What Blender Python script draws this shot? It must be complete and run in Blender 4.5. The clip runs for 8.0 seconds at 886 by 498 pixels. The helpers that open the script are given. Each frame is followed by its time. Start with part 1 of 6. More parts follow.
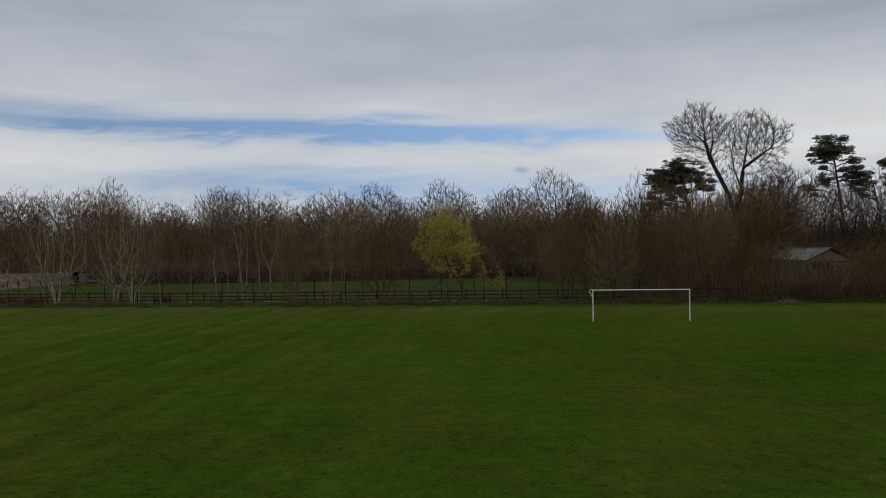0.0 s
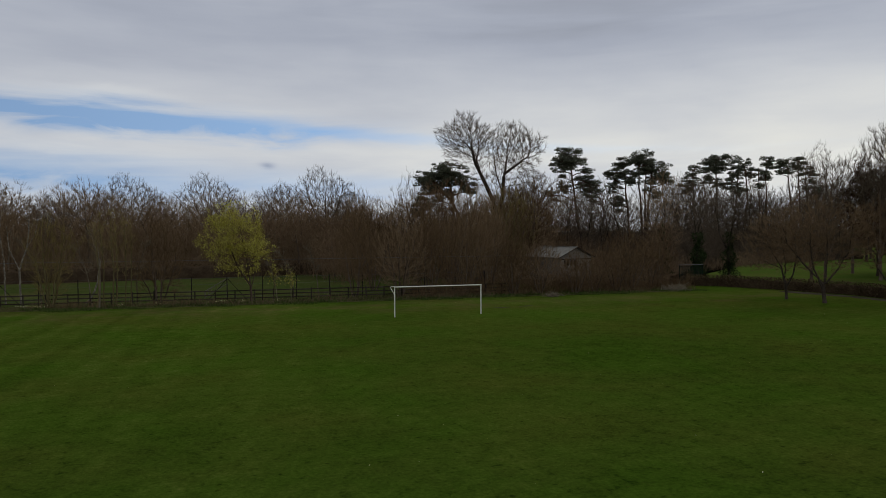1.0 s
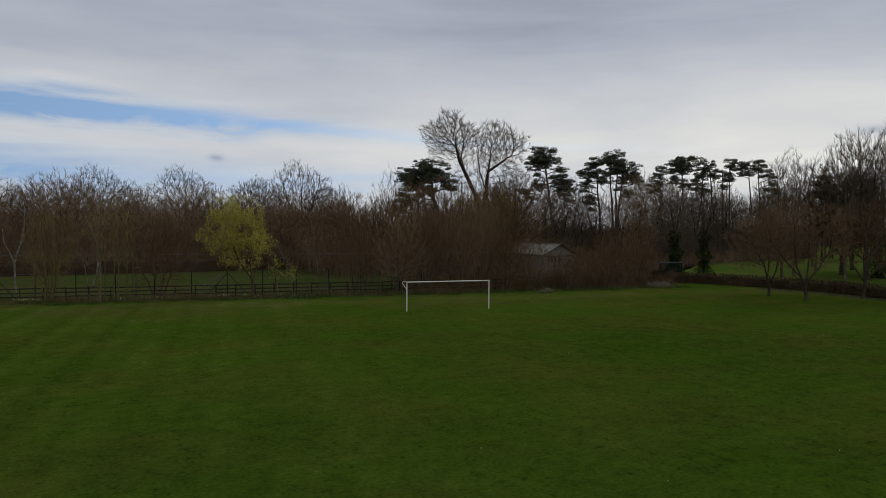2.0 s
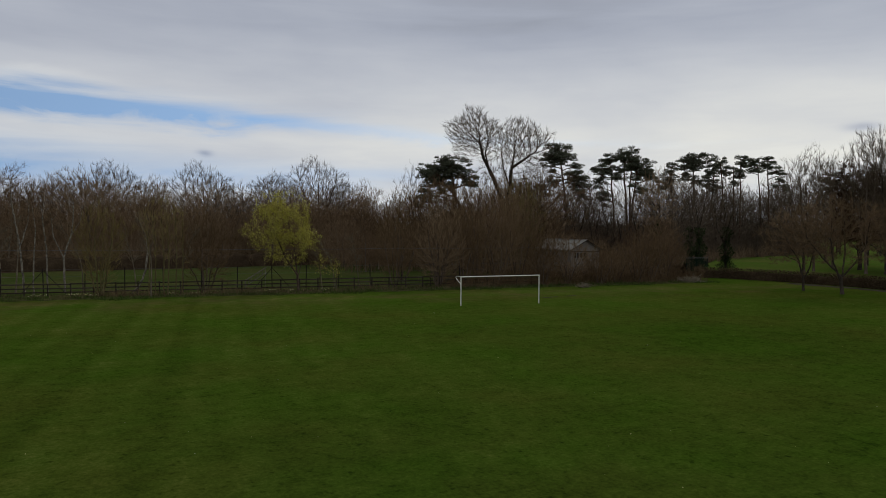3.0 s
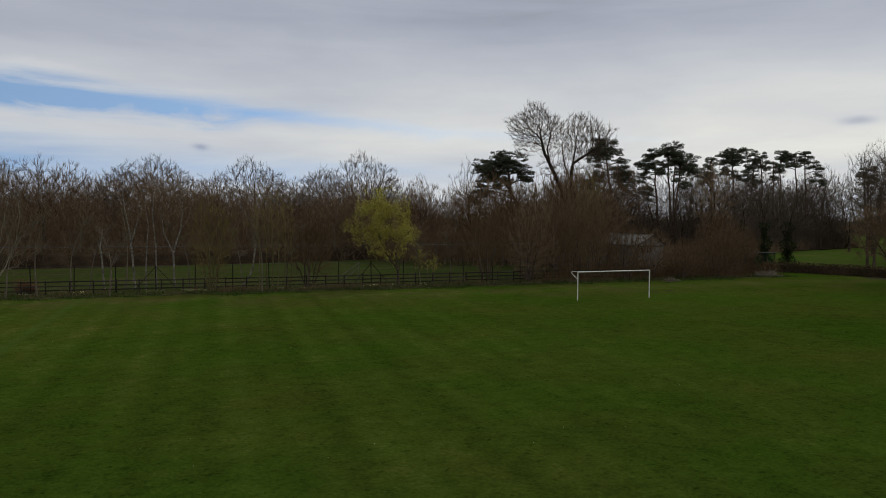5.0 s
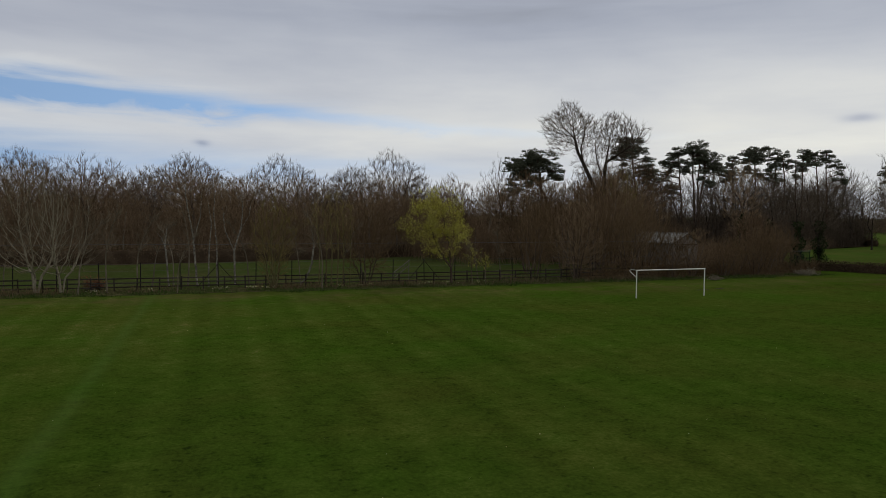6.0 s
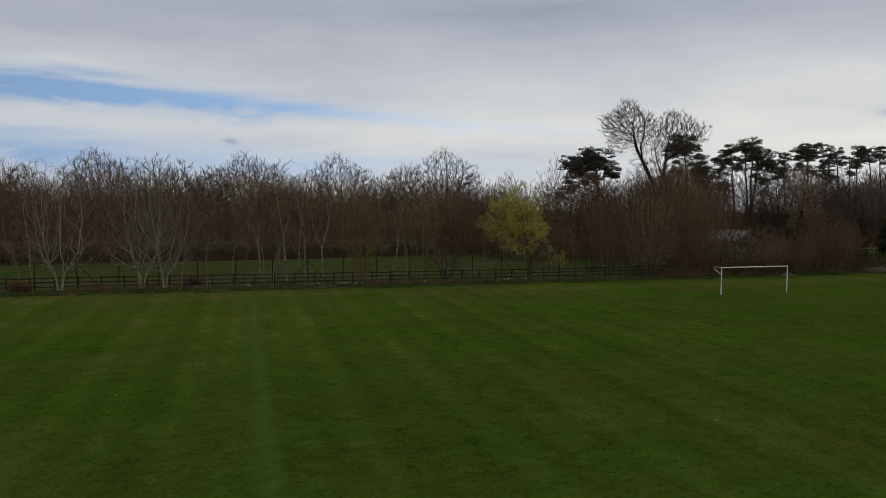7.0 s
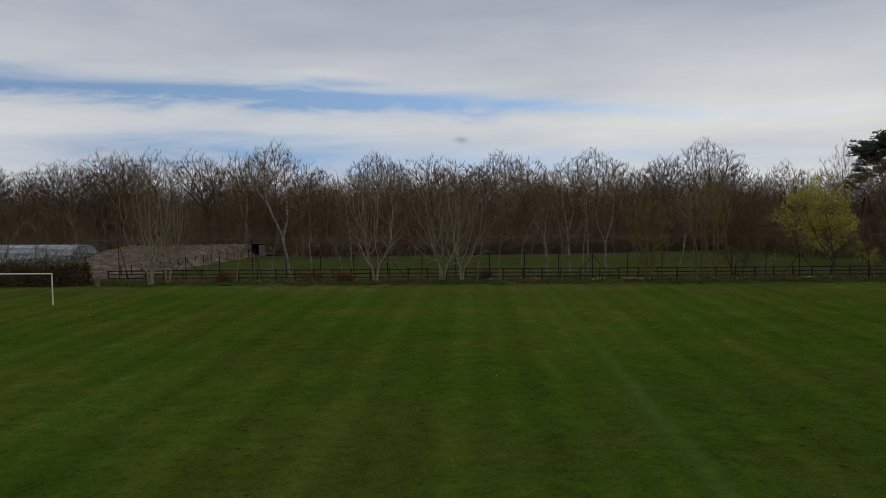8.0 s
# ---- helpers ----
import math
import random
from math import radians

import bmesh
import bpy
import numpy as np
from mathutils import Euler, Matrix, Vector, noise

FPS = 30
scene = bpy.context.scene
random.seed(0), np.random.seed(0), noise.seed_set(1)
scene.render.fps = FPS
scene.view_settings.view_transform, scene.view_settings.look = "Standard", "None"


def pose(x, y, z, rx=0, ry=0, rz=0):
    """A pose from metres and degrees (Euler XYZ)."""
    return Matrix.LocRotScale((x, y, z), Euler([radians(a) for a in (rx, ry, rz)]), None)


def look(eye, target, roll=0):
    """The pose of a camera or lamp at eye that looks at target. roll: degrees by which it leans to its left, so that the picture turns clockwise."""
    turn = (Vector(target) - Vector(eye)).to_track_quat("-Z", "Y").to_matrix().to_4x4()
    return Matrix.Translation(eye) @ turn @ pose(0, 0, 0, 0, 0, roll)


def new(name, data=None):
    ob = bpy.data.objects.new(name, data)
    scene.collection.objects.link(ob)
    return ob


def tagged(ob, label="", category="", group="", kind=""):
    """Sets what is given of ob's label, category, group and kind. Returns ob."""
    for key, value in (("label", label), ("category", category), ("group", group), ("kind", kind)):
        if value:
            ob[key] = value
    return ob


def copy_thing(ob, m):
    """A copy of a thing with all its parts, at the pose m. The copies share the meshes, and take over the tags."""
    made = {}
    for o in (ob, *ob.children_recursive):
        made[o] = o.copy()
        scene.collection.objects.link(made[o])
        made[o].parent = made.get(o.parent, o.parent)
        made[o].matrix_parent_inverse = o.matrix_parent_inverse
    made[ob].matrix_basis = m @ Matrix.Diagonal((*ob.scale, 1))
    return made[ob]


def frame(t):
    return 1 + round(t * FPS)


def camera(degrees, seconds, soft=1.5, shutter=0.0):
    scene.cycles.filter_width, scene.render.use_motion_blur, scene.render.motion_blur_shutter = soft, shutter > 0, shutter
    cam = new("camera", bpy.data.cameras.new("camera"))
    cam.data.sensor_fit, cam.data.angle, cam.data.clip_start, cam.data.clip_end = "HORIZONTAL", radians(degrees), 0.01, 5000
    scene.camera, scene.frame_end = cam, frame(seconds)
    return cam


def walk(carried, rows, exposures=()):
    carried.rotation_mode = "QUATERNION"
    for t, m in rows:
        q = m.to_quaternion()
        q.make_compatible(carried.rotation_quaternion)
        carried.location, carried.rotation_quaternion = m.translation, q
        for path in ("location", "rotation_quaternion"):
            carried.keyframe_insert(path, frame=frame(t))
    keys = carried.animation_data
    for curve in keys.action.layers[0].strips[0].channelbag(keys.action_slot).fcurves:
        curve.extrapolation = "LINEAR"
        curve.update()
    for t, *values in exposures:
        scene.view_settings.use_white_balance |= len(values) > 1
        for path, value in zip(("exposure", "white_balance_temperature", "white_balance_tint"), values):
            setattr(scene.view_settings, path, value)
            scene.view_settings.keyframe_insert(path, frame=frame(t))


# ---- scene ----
cam = camera(64.4, 8.0, soft=0.5)
PATH = [
    (0, (1.925, -0.047, 6.778), (2.038, 1.95, 6.742), -0.9),
    (0.5, (-0.218, 0.16, 6.815), (0.442, 2.048, 6.771), -0.6),
    (1, (-2.496, 0.355, 6.878), (-1.695, 2.187, 6.828), -0.3),
    (1.5, (-4.936, 0.657, 6.951), (-4.057, 2.453, 6.895), 0.0),
    (2.8, (-11.585, 2.515, 6.881), (-10.64, 4.276, 6.812), 0.5),
    (3, (-12.577, 2.877, 6.876), (-11.628, 4.636, 6.803), 0.4),
    (3.5, (-14.95, 3.938, 6.859), (-13.996, 5.694, 6.784), 0.3),
    (4, (-17.256, 5.044, 6.862), (-16.298, 6.798, 6.781), 0.3),
    (4.5, (-19.615, 6.027, 6.914), (-18.656, 7.78, 6.828), 0.3),
    (6, (-27.278, 8.282, 7.172), (-26.323, 10.037, 7.072), 0.5),
    (6.5, (-30.096, 8.816, 7.237), (-29.138, 10.569, 7.133), 0.5),
    (7, (-32.975, 9.234, 7.269), (-32.086, 11.022, 7.16), 0.4),
    (7.3, (-34.663, 9.434, 7.309), (-33.886, 11.273, 7.186), 0.5),
    (7.5, (-35.801, 9.544, 7.332), (-35.111, 11.418, 7.214), 0.0),
    (7.6, (-36.388, 9.586, 7.341), (-35.752, 11.479, 7.222), -0.1),
    (8, (-38.811, 9.705, 7.39), (-38.528, 11.681, 7.266), -0.5),
]
walk(cam, [(t, look(eye, aim, roll)) for t, eye, aim, roll in PATH])

# ---- world, sun, exposure ----
def link(tree, a, b):
    tree.links.new(a, b)


def math_node(tree, op, a, b=None, c=None, clamp=False):
    n = tree.nodes.new("ShaderNodeMath")
    n.operation, n.use_clamp = op, clamp
    for i, v in enumerate((a, b, c)):
        if v is None:
            continue
        if isinstance(v, (int, float)):
            n.inputs[i].default_value = v
        else:
            tree.links.new(v, n.inputs[i])
    return n.outputs[0]


def noise_node(tree, vec, scale, detail=4.0, rough=0.55, distortion=0.0):
    n = tree.nodes.new("ShaderNodeTexNoise")
    n.inputs["Scale"].default_value, n.inputs["Detail"].default_value = scale, detail
    n.inputs["Roughness"].default_value, n.inputs["Distortion"].default_value = rough, distortion
    if vec is not None:
        tree.links.new(vec, n.inputs["Vector"])
    return n.outputs[0]


def ramp_node(tree, fac, stops):
    n = tree.nodes.new("ShaderNodeValToRGB")
    while len(n.color_ramp.elements) < len(stops):
        n.color_ramp.elements.new(0.5)
    for e, (at, col) in zip(n.color_ramp.elements, stops):
        e.position, e.color = at, (*col, 1)
    tree.links.new(fac, n.inputs[0])
    return n.outputs[0]


def bell(tree, x, centre, width):
    """exp(-((x - centre) / width)^2)"""
    d = math_node(tree, "DIVIDE", math_node(tree, "SUBTRACT", x, centre), width)
    return math_node(tree, "EXPONENT", math_node(tree, "MULTIPLY", math_node(tree, "MULTIPLY", d, d), -1.0))


SUN_AZ, SUN_EL = 62.0, 38.0          # degrees from +y towards +x, and above the horizon


def make_world():
    w = bpy.data.worlds.new("sky")
    scene.world = w
    w.use_nodes = True
    t = w.node_tree
    t.nodes.clear()
    out = t.nodes.new("ShaderNodeOutputWorld")
    co = t.nodes.new("ShaderNodeTexCoord").outputs["Generated"]
    sep = t.nodes.new("ShaderNodeSeparateXYZ")
    link(t, co, sep.inputs[0])
    x, y, z = sep.outputs
    deg = 57.29578
    az = math_node(t, "MULTIPLY", math_node(t, "ARCTAN2", x, y), deg)
    el0 = math_node(t, "MULTIPLY", math_node(t, "ARCSINE", z), deg)
    # long streaks, drawn out along the horizon
    comb = t.nodes.new("ShaderNodeCombineXYZ")
    link(t, math_node(t, "MULTIPLY", az, 0.045), comb.inputs[0])
    link(t, math_node(t, "MULTIPLY", el0, 0.42), comb.inputs[1])
    streak = noise_node(t, comb.outputs[0], 1.0, 6.0, 0.55, 0.4)
    comb2 = t.nodes.new("ShaderNodeCombineXYZ")
    link(t, math_node(t, "MULTIPLY", az, 0.13), comb2.inputs[0])
    link(t, math_node(t, "MULTIPLY", el0, 0.55), comb2.inputs[1])
    fine = noise_node(t, comb2.outputs[0], 1.0, 8.0, 0.6, 0.8)
    # cloud deck seen in perspective
    lift = math_node(t, "ADD", math_node(t, "MAXIMUM", z, 0.0), 0.10)
    comb3 = t.nodes.new("ShaderNodeCombineXYZ")
    link(t, math_node(t, "DIVIDE", x, lift), comb3.inputs[0])
    link(t, math_node(t, "DIVIDE", y, lift), comb3.inputs[1])
    deck = noise_node(t, comb3.outputs[0], 0.75, 5.0, 0.5, 0.3)
    warp = math_node(t, "MULTIPLY", math_node(t, "SUBTRACT", streak, 0.5), 3.0)
    el = math_node(t, "ADD", el0, math_node(t, "ADD", warp, math_node(t, "MULTIPLY", math_node(t, "SUBTRACT", fine, 0.5), 1.6)))
    # gaps in the cloud: a long one, thick in the north-west and thin to the north-east, and a lower paler one
    right = math_node(t, "MAXIMUM", math_node(t, "ADD", az, 4.0), 0.0)
    ca = math_node(t, "SUBTRACT", 8.7, math_node(t, "MULTIPLY", right, 0.052))
    wa = math_node(t, "SUBTRACT", 0.95, math_node(t, "MULTIPLY", right, 0.012))
    gap_a = math_node(t, "MULTIPLY", bell(t, el, ca, wa), bell(t, az, -6.0, 28.0))
    gap_b = math_node(t, "MULTIPLY", bell(t, el, 4.6, 1.25), bell(t, az, -9.5, 13.0))
    gap_c = math_node(t, "MULTIPLY", bell(t, el, 3.3, 1.1), bell(t, az, 6.0, 22.0))
    gaps = math_node(t, "ADD", math_node(t, "MULTIPLY", gap_a, 1.5), math_node(t, "ADD", math_node(t, "MULTIPLY", gap_b, 0.8), math_node(t, "MULTIPLY", gap_c, 0.55)))
    torn = math_node(t, "MULTIPLY_ADD", fine, 1.8, 0.05)
    blue = math_node(t, "MULTIPLY", gaps, torn, clamp=True)
    # cloud: grey above, brighter low down, brightest towards the hidden sun
    high = math_node(t, "DIVIDE", math_node(t, "SUBTRACT", el, 6.0), 9.0, clamp=True)
    low = math_node(t, "SUBTRACT", 1.0, high)
    glow = math_node(t, "MULTIPLY", bell(t, el, 7.0, 4.2), bell(t, az, 62.0, 30.0))
    v = math_node(t, "ADD", 0.43, math_node(t, "MULTIPLY", low, 0.18))
    v = math_node(t, "ADD", v, math_node(t, "MULTIPLY", glow, 0.13))
    v = math_node(t, "ADD", v, math_node(t, "MULTIPLY", math_node(t, "SUBTRACT", deck, 0.45), 0.30))
    v = math_node(t, "ADD", v, math_node(t, "MULTIPLY", math_node(t, "SUBTRACT", streak, 0.5), 0.20))
    # a bright torn edge over the long gap, and a darker roll of cloud higher up
    v = math_node(t, "ADD", v, math_node(t, "MULTIPLY", math_node(t, "MULTIPLY", bell(t, el, 9.9, 0.7), bell(t, az, -2.5, 5.0)), 0.10))
    v = math_node(t, "SUBTRACT", v, math_node(t, "MULTIPLY", math_node(t, "MULTIPLY", bell(t, el, 16.8, 1.9), bell(t, az, -2.0, 14.0)), 0.055))
    # two small dark scraps of cloud hanging under the rest
    for pa, pe, wa2, we in ((9.75, 5.28, 0.55, 0.30), (58.92, 6.87, 1.1, 0.32)):
        scrap = math_node(t, "MULTIPLY", bell(t, math_node(t, "ADD", az, math_node(t, "MULTIPLY", fine, 0.8)), pa + 0.4, wa2), bell(t, math_node(t, "ADD", el0, math_node(t, "MULTIPLY", fine, 0.5)), pe + 0.25, we))
        v = math_node(t, "SUBTRACT", v, math_node(t, "MULTIPLY", scrap, 0.20))
    v = math_node(t, "MAXIMUM", v, 0.2)
    tint = t.nodes.new("ShaderNodeMix")
    tint.data_type = "RGBA"
    link(t, math_node(t, "MULTIPLY_ADD", v, 2.6, -1.05, clamp=True), tint.inputs[0])
    tint.inputs[6].default_value, tint.inputs[7].default_value = (0.91, 0.985, 1.165, 1), (1.0, 0.995, 0.925, 1)
    cloud = t.nodes.new("ShaderNodeBackground")
    link(t, tint.outputs[2], cloud.inputs[0])
    link(t, v, cloud.inputs[1])
    # clear sky in the gaps
    sky = t.nodes.new("ShaderNodeTexSky")
    sky.sky_type, sky.sun_disc = "NISHITA", False
    sky.sun_elevation, sky.sun_rotation = radians(SUN_EL), radians(SUN_AZ)
    up = t.nodes.new("ShaderNodeVectorMath")
    up.operation = "ADD"
    up.inputs[1].default_value = (0, 0, 0.45)
    link(t, co, up.inputs[0])
    norm = t.nodes.new("ShaderNodeVectorMath")
    norm.operation = "NORMALIZE"
    link(t, up.outputs[0], norm.inputs[0])
    link(t, norm.outputs[0], sky.inputs[0])
    clear = t.nodes.new("ShaderNodeBackground")
    cool = t.nodes.new("ShaderNodeMix")
    cool.data_type, cool.blend_type = "RGBA", "MULTIPLY"
    cool.inputs[0].default_value = 1.0
    link(t, sky.outputs[0], cool.inputs[6])
    cool.inputs[7].default_value = (0.76, 0.98, 1.06, 1)
    link(t, cool.outputs[2], clear.inputs[0])
    clear.inputs[1].default_value = 0.14
    mix = t.nodes.new("ShaderNodeMixShader")
    link(t, math_node(t, "MULTIPLY", blue, 0.85), mix.inputs[0])
    link(t, cloud.outputs[0], mix.inputs[1])
    link(t, clear.outputs[0], mix.inputs[2])
    link(t, mix.outputs[0], out.inputs[0])


make_world()
sun = new("sun", bpy.data.lights.new("sun", "SUN"))
sun.data.energy, sun.data.angle, sun.data.color = 0.6, radians(14), (1.0, 0.95, 0.88)
sa, se = radians(SUN_AZ), radians(SUN_EL)
sun.matrix_world = look((math.sin(sa) * math.cos(se) * 100, math.cos(sa) * math.cos(se) * 100, math.sin(se) * 100), (0, 0, 0))


# ---- materials ----
def material(name, stops, scale, rough=0.9, fine=None, bump=0.3, spec=0.0, metal=0.0, per_object=0.0, stretch=(1, 1, 1), per_island=0.0, leaf_light=0.0):
    """A surface whose colour runs through stops by two noises, one coarse and one fine, in metres."""
    m = bpy.data.materials.new(name)
    m.use_nodes = True
    t = m.node_tree
    b = t.nodes["Principled BSDF"]
    co = t.nodes.new("ShaderNodeTexCoord").outputs["Object"]
    mp = t.nodes.new("ShaderNodeMapping")
    mp.inputs["Scale"].default_value = stretch
    link(t, co, mp.inputs[0])
    n1 = noise_node(t, mp.outputs[0], scale, 4.0)
    n2 = noise_node(t, mp.outputs[0], fine or scale * 9, 3.0)
    f = math_node(t, "ADD", math_node(t, "MULTIPLY", n1, 0.6), math_node(t, "MULTIPLY", n2, 0.4))
    f = math_node(t, "MULTIPLY_ADD", math_node(t, "SUBTRACT", f, 0.5), 2.2, 0.5, clamp=True)
    if per_object:
        r = t.nodes.new("ShaderNodeObjectInfo").outputs["Random"]
        f = math_node(t, "ADD", f, math_node(t, "MULTIPLY", math_node(t, "SUBTRACT", r, 0.5), per_object), clamp=True)
    if per_island:
        r = t.nodes.new("ShaderNodeNewGeometry").outputs["Random Per Island"]
        f = math_node(t, "ADD", f, math_node(t, "MULTIPLY", math_node(t, "SUBTRACT", r, 0.5), per_island), clamp=True)
    colour = ramp_node(t, f, stops)
    link(t, colour, b.inputs["Base Color"])
    if leaf_light:
        # thin leaves let light through
        tr = t.nodes.new("ShaderNodeBsdfTranslucent")
        link(t, colour, tr.inputs[0])
        ms = t.nodes.new("ShaderNodeMixShader")
        ms.inputs[0].default_value = leaf_light
        link(t, b.outputs[0], ms.inputs[1])
        link(t, tr.outputs[0], ms.inputs[2])
        link(t, ms.outputs[0], t.nodes["Material Output"].inputs[0])
    b.inputs["Roughness"].default_value, b.inputs["Metallic"].default_value = rough, metal
    b.inputs["Specular IOR Level"].default_value = spec
    if bump:
        bn = t.nodes.new("ShaderNodeBump")
        bn.inputs["Strength"].default_value, bn.inputs["Distance"].default_value = bump, 0.02
        link(t, n2, bn.inputs["Height"])
        link(t, bn.outputs[0], b.inputs["Normal"])
    return m


AX, AY = Vector((0.978, -0.21, 0)), Vector((0.21, 0.978, 0))     # along and across the far touchline


def grass_material(name, lush, stripes, stops=None):
    m = bpy.data.materials.new(name)
    m.use_nodes = True
    t = m.node_tree
    b = t.nodes["Principled BSDF"]
    co = t.nodes.new("ShaderNodeTexCoord").outputs["Object"]
    mp = t.nodes.new("ShaderNodeMapping")
    mp.inputs["Rotation"].default_value = (0, 0, math.atan(0.188))
    link(t, co, mp.inputs[0])
    sep = t.nodes.new("ShaderNodeSeparateXYZ")
    link(t, mp.outputs[0], sep.inputs[0])
    big = noise_node(t, co, 0.045, 3.0, 0.5)
    mid = noise_node(t, co, 0.33, 4.0, 0.6)
    clump = noise_node(t, co, 1.5, 5.0, 0.62)
    blade = noise_node(t, co, 7.0, 4.0, 0.65)
    f = math_node(t, "MULTIPLY", math_node(t, "SUBTRACT", big, 0.5), 0.55)
    f = math_node(t, "ADD", f, math_node(t, "MULTIPLY", math_node(t, "SUBTRACT", mid, 0.5), 0.5))
    f = math_node(t, "ADD", f, math_node(t, "MULTIPLY", math_node(t, "SUBTRACT", clump, 0.5), 0.8))
    f = math_node(t, "ADD", f, math_node(t, "MULTIPLY", math_node(t, "SUBTRACT", blade, 0.5), 1.05))
    if stripes:
        # mower's passes, 2.3 m wide, worn and uneven
        wob = math_node(t, "MULTIPLY", math_node(t, "SUBTRACT", mid, 0.5), 0.9)
        u = math_node(t, "ADD", sep.outputs[0], wob)
        s = math_node(t, "SINE", math_node(t, "MULTIPLY", u, 2 * math.pi / 4.6))
        s = math_node(t, "MULTIPLY", math_node(t, "MULTIPLY", s, 1.5, clamp=False), math_node(t, "MULTIPLY", big, 0.08))
        # the passes show best at the western end
        fade = math_node(t, "MAXIMUM", math_node(t, "DIVIDE", math_node(t, "SUBTRACT", 6.0, u), 22.0, clamp=True), 0.12)
        f = math_node(t, "ADD", f, math_node(t, "MULTIPLY", s, math_node(t, "MULTIPLY", fade, 0.8)))
        # narrower cross-lit passes of the last cut
        s2 = math_node(t, "SINE", math_node(t, "MULTIPLY", math_node(t, "ADD", u, math_node(t, "MULTIPLY", clump, 0.25)), 2 * math.pi / 2.05))
        f = math_node(t, "ADD", f, math_node(t, "MULTIPLY", math_node(t, "MULTIPLY", s2, fade), math_node(t, "MULTIPLY", mid, 0.11)))
        # worn yellowish ground along the far edge
        worn = bell(t, sep.outputs[1], 65.5, 3.0)
        f = math_node(t, "ADD", f, math_node(t, "MULTIPLY", worn, math_node(t, "MULTIPLY", mid, 0.35)))
        # the turf gets darker towards the goal end
        f = math_node(t, "SUBTRACT", f, math_node(t, "MULTIPLY", math_node(t, "DIVIDE", math_node(t, "ADD", u, 22.0), 52.0, clamp=True), 0.09))
        # darker towards mid-pitch: shade between blades and lens fall-off, put into the colour
        f = math_node(t, "SUBTRACT", f, math_node(t, "MULTIPLY", math_node(t, "DIVIDE", math_node(t, "SUBTRACT", 52.0, math_node(t, "ADD", sep.outputs[1], math_node(t, "MULTIPLY", wob, 6.0))), 34.0, clamp=True), 0.12))
        # one old pitch line, grown pale
        line = bell(t, math_node(t, "ADD", sep.outputs[0], math_node(t, "MULTIPLY", math_node(t, "SUBTRACT", mid, 0.5), 0.3)), -33.5, 0.42)
        # cross passes
        c = math_node(t, "SINE", math_node(t, "MULTIPLY", math_node(t, "ADD", sep.outputs[1], wob), 2 * math.pi / 6.1))
        f = math_node(t, "ADD", f, math_node(t, "MULTIPLY", c, 0.012))
    # hollows between the tufts, in drifts, their shade painted as small dark specks
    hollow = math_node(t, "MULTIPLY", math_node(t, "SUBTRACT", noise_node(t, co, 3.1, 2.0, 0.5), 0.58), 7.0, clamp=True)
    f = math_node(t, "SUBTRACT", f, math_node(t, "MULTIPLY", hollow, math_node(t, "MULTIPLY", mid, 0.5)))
    f = math_node(t, "ADD", f, 0.60, clamp=True)
    if stops:
        pass
    elif lush:
        stops = [(0.0, (0.044, 0.068, 0.012)), (0.5, (0.068, 0.100, 0.017)), (1.0, (0.098, 0.132, 0.028))]
    else:
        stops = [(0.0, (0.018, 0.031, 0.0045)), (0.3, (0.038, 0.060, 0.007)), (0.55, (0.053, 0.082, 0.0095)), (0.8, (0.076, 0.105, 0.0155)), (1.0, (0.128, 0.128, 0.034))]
    colour = ramp_node(t, f, stops)
    if stripes:
        # brown thatch in patches along the far edge
        thatch = math_node(t, "MULTIPLY", bell(t, sep.outputs[1], 63.6, 4.2), math_node(t, "MULTIPLY_ADD", math_node(t, "SUBTRACT", noise_node(t, co, 0.16, 3.0, 0.6), 0.42), 5.0, 0.0, clamp=True))
        mx = t.nodes.new("ShaderNodeMix")
        mx.data_type = "RGBA"
        link(t, math_node(t, "MULTIPLY", thatch, math_node(t, "MULTIPLY_ADD", clump, 0.9, 0.2)), mx.inputs[0])
        link(t, colour, mx.inputs[6])
        mx.inputs[7].default_value = (0.098, 0.080, 0.026, 1)
        colour = mx.outputs[2]
    if stripes:
        # the old line shows as paler, greener grass
        pale = t.nodes.new("ShaderNodeMix")
        pale.data_type = "RGBA"
        link(t, math_node(t, "MULTIPLY", line, math_node(t, "MULTIPLY_ADD", clump, 0.75, 0.10)), pale.inputs[0])
        link(t, colour, pale.inputs[6])
        pale.inputs[7].default_value = (0.080, 0.128, 0.022, 1)
        colour = pale.outputs[2]
    # lusher and drier ground in drifts
    drift = t.nodes.new("ShaderNodeMix")
    drift.data_type, drift.blend_type = "RGBA", "MULTIPLY"
    drift.inputs[0].default_value = 1.0
    link(t, colour, drift.inputs[6])
    link(t, ramp_node(t, noise_node(t, co, 0.11, 4.0, 0.6), [(0.36, (0.86, 1.03, 0.80)), (0.5, (0.99, 1.0, 0.98)), (0.66, (1.16, 0.98, 1.12))]), drift.inputs[7])
    colour = drift.outputs[2]
    # dead blades, straw-brown, in small specks
    dead = math_node(t, "MULTIPLY", math_node(t, "SUBTRACT", noise_node(t, co, 5.3, 3.0, 0.7), 0.60), 6.0, clamp=True)
    straw = t.nodes.new("ShaderNodeMix")
    straw.data_type = "RGBA"
    link(t, math_node(t, "MULTIPLY", dead, math_node(t, "MULTIPLY_ADD", big, 0.7, -0.05)), straw.inputs[0])
    link(t, colour, straw.inputs[6])
    straw.inputs[7].default_value = (0.10, 0.085, 0.022, 1)
    colour = straw.outputs[2]
    link(t, colour, b.inputs["Base Color"])
    b.inputs["Roughness"].default_value, b.inputs["Specular IOR Level"].default_value = 1.0, 0.0
    bn = t.nodes.new("ShaderNodeBump")
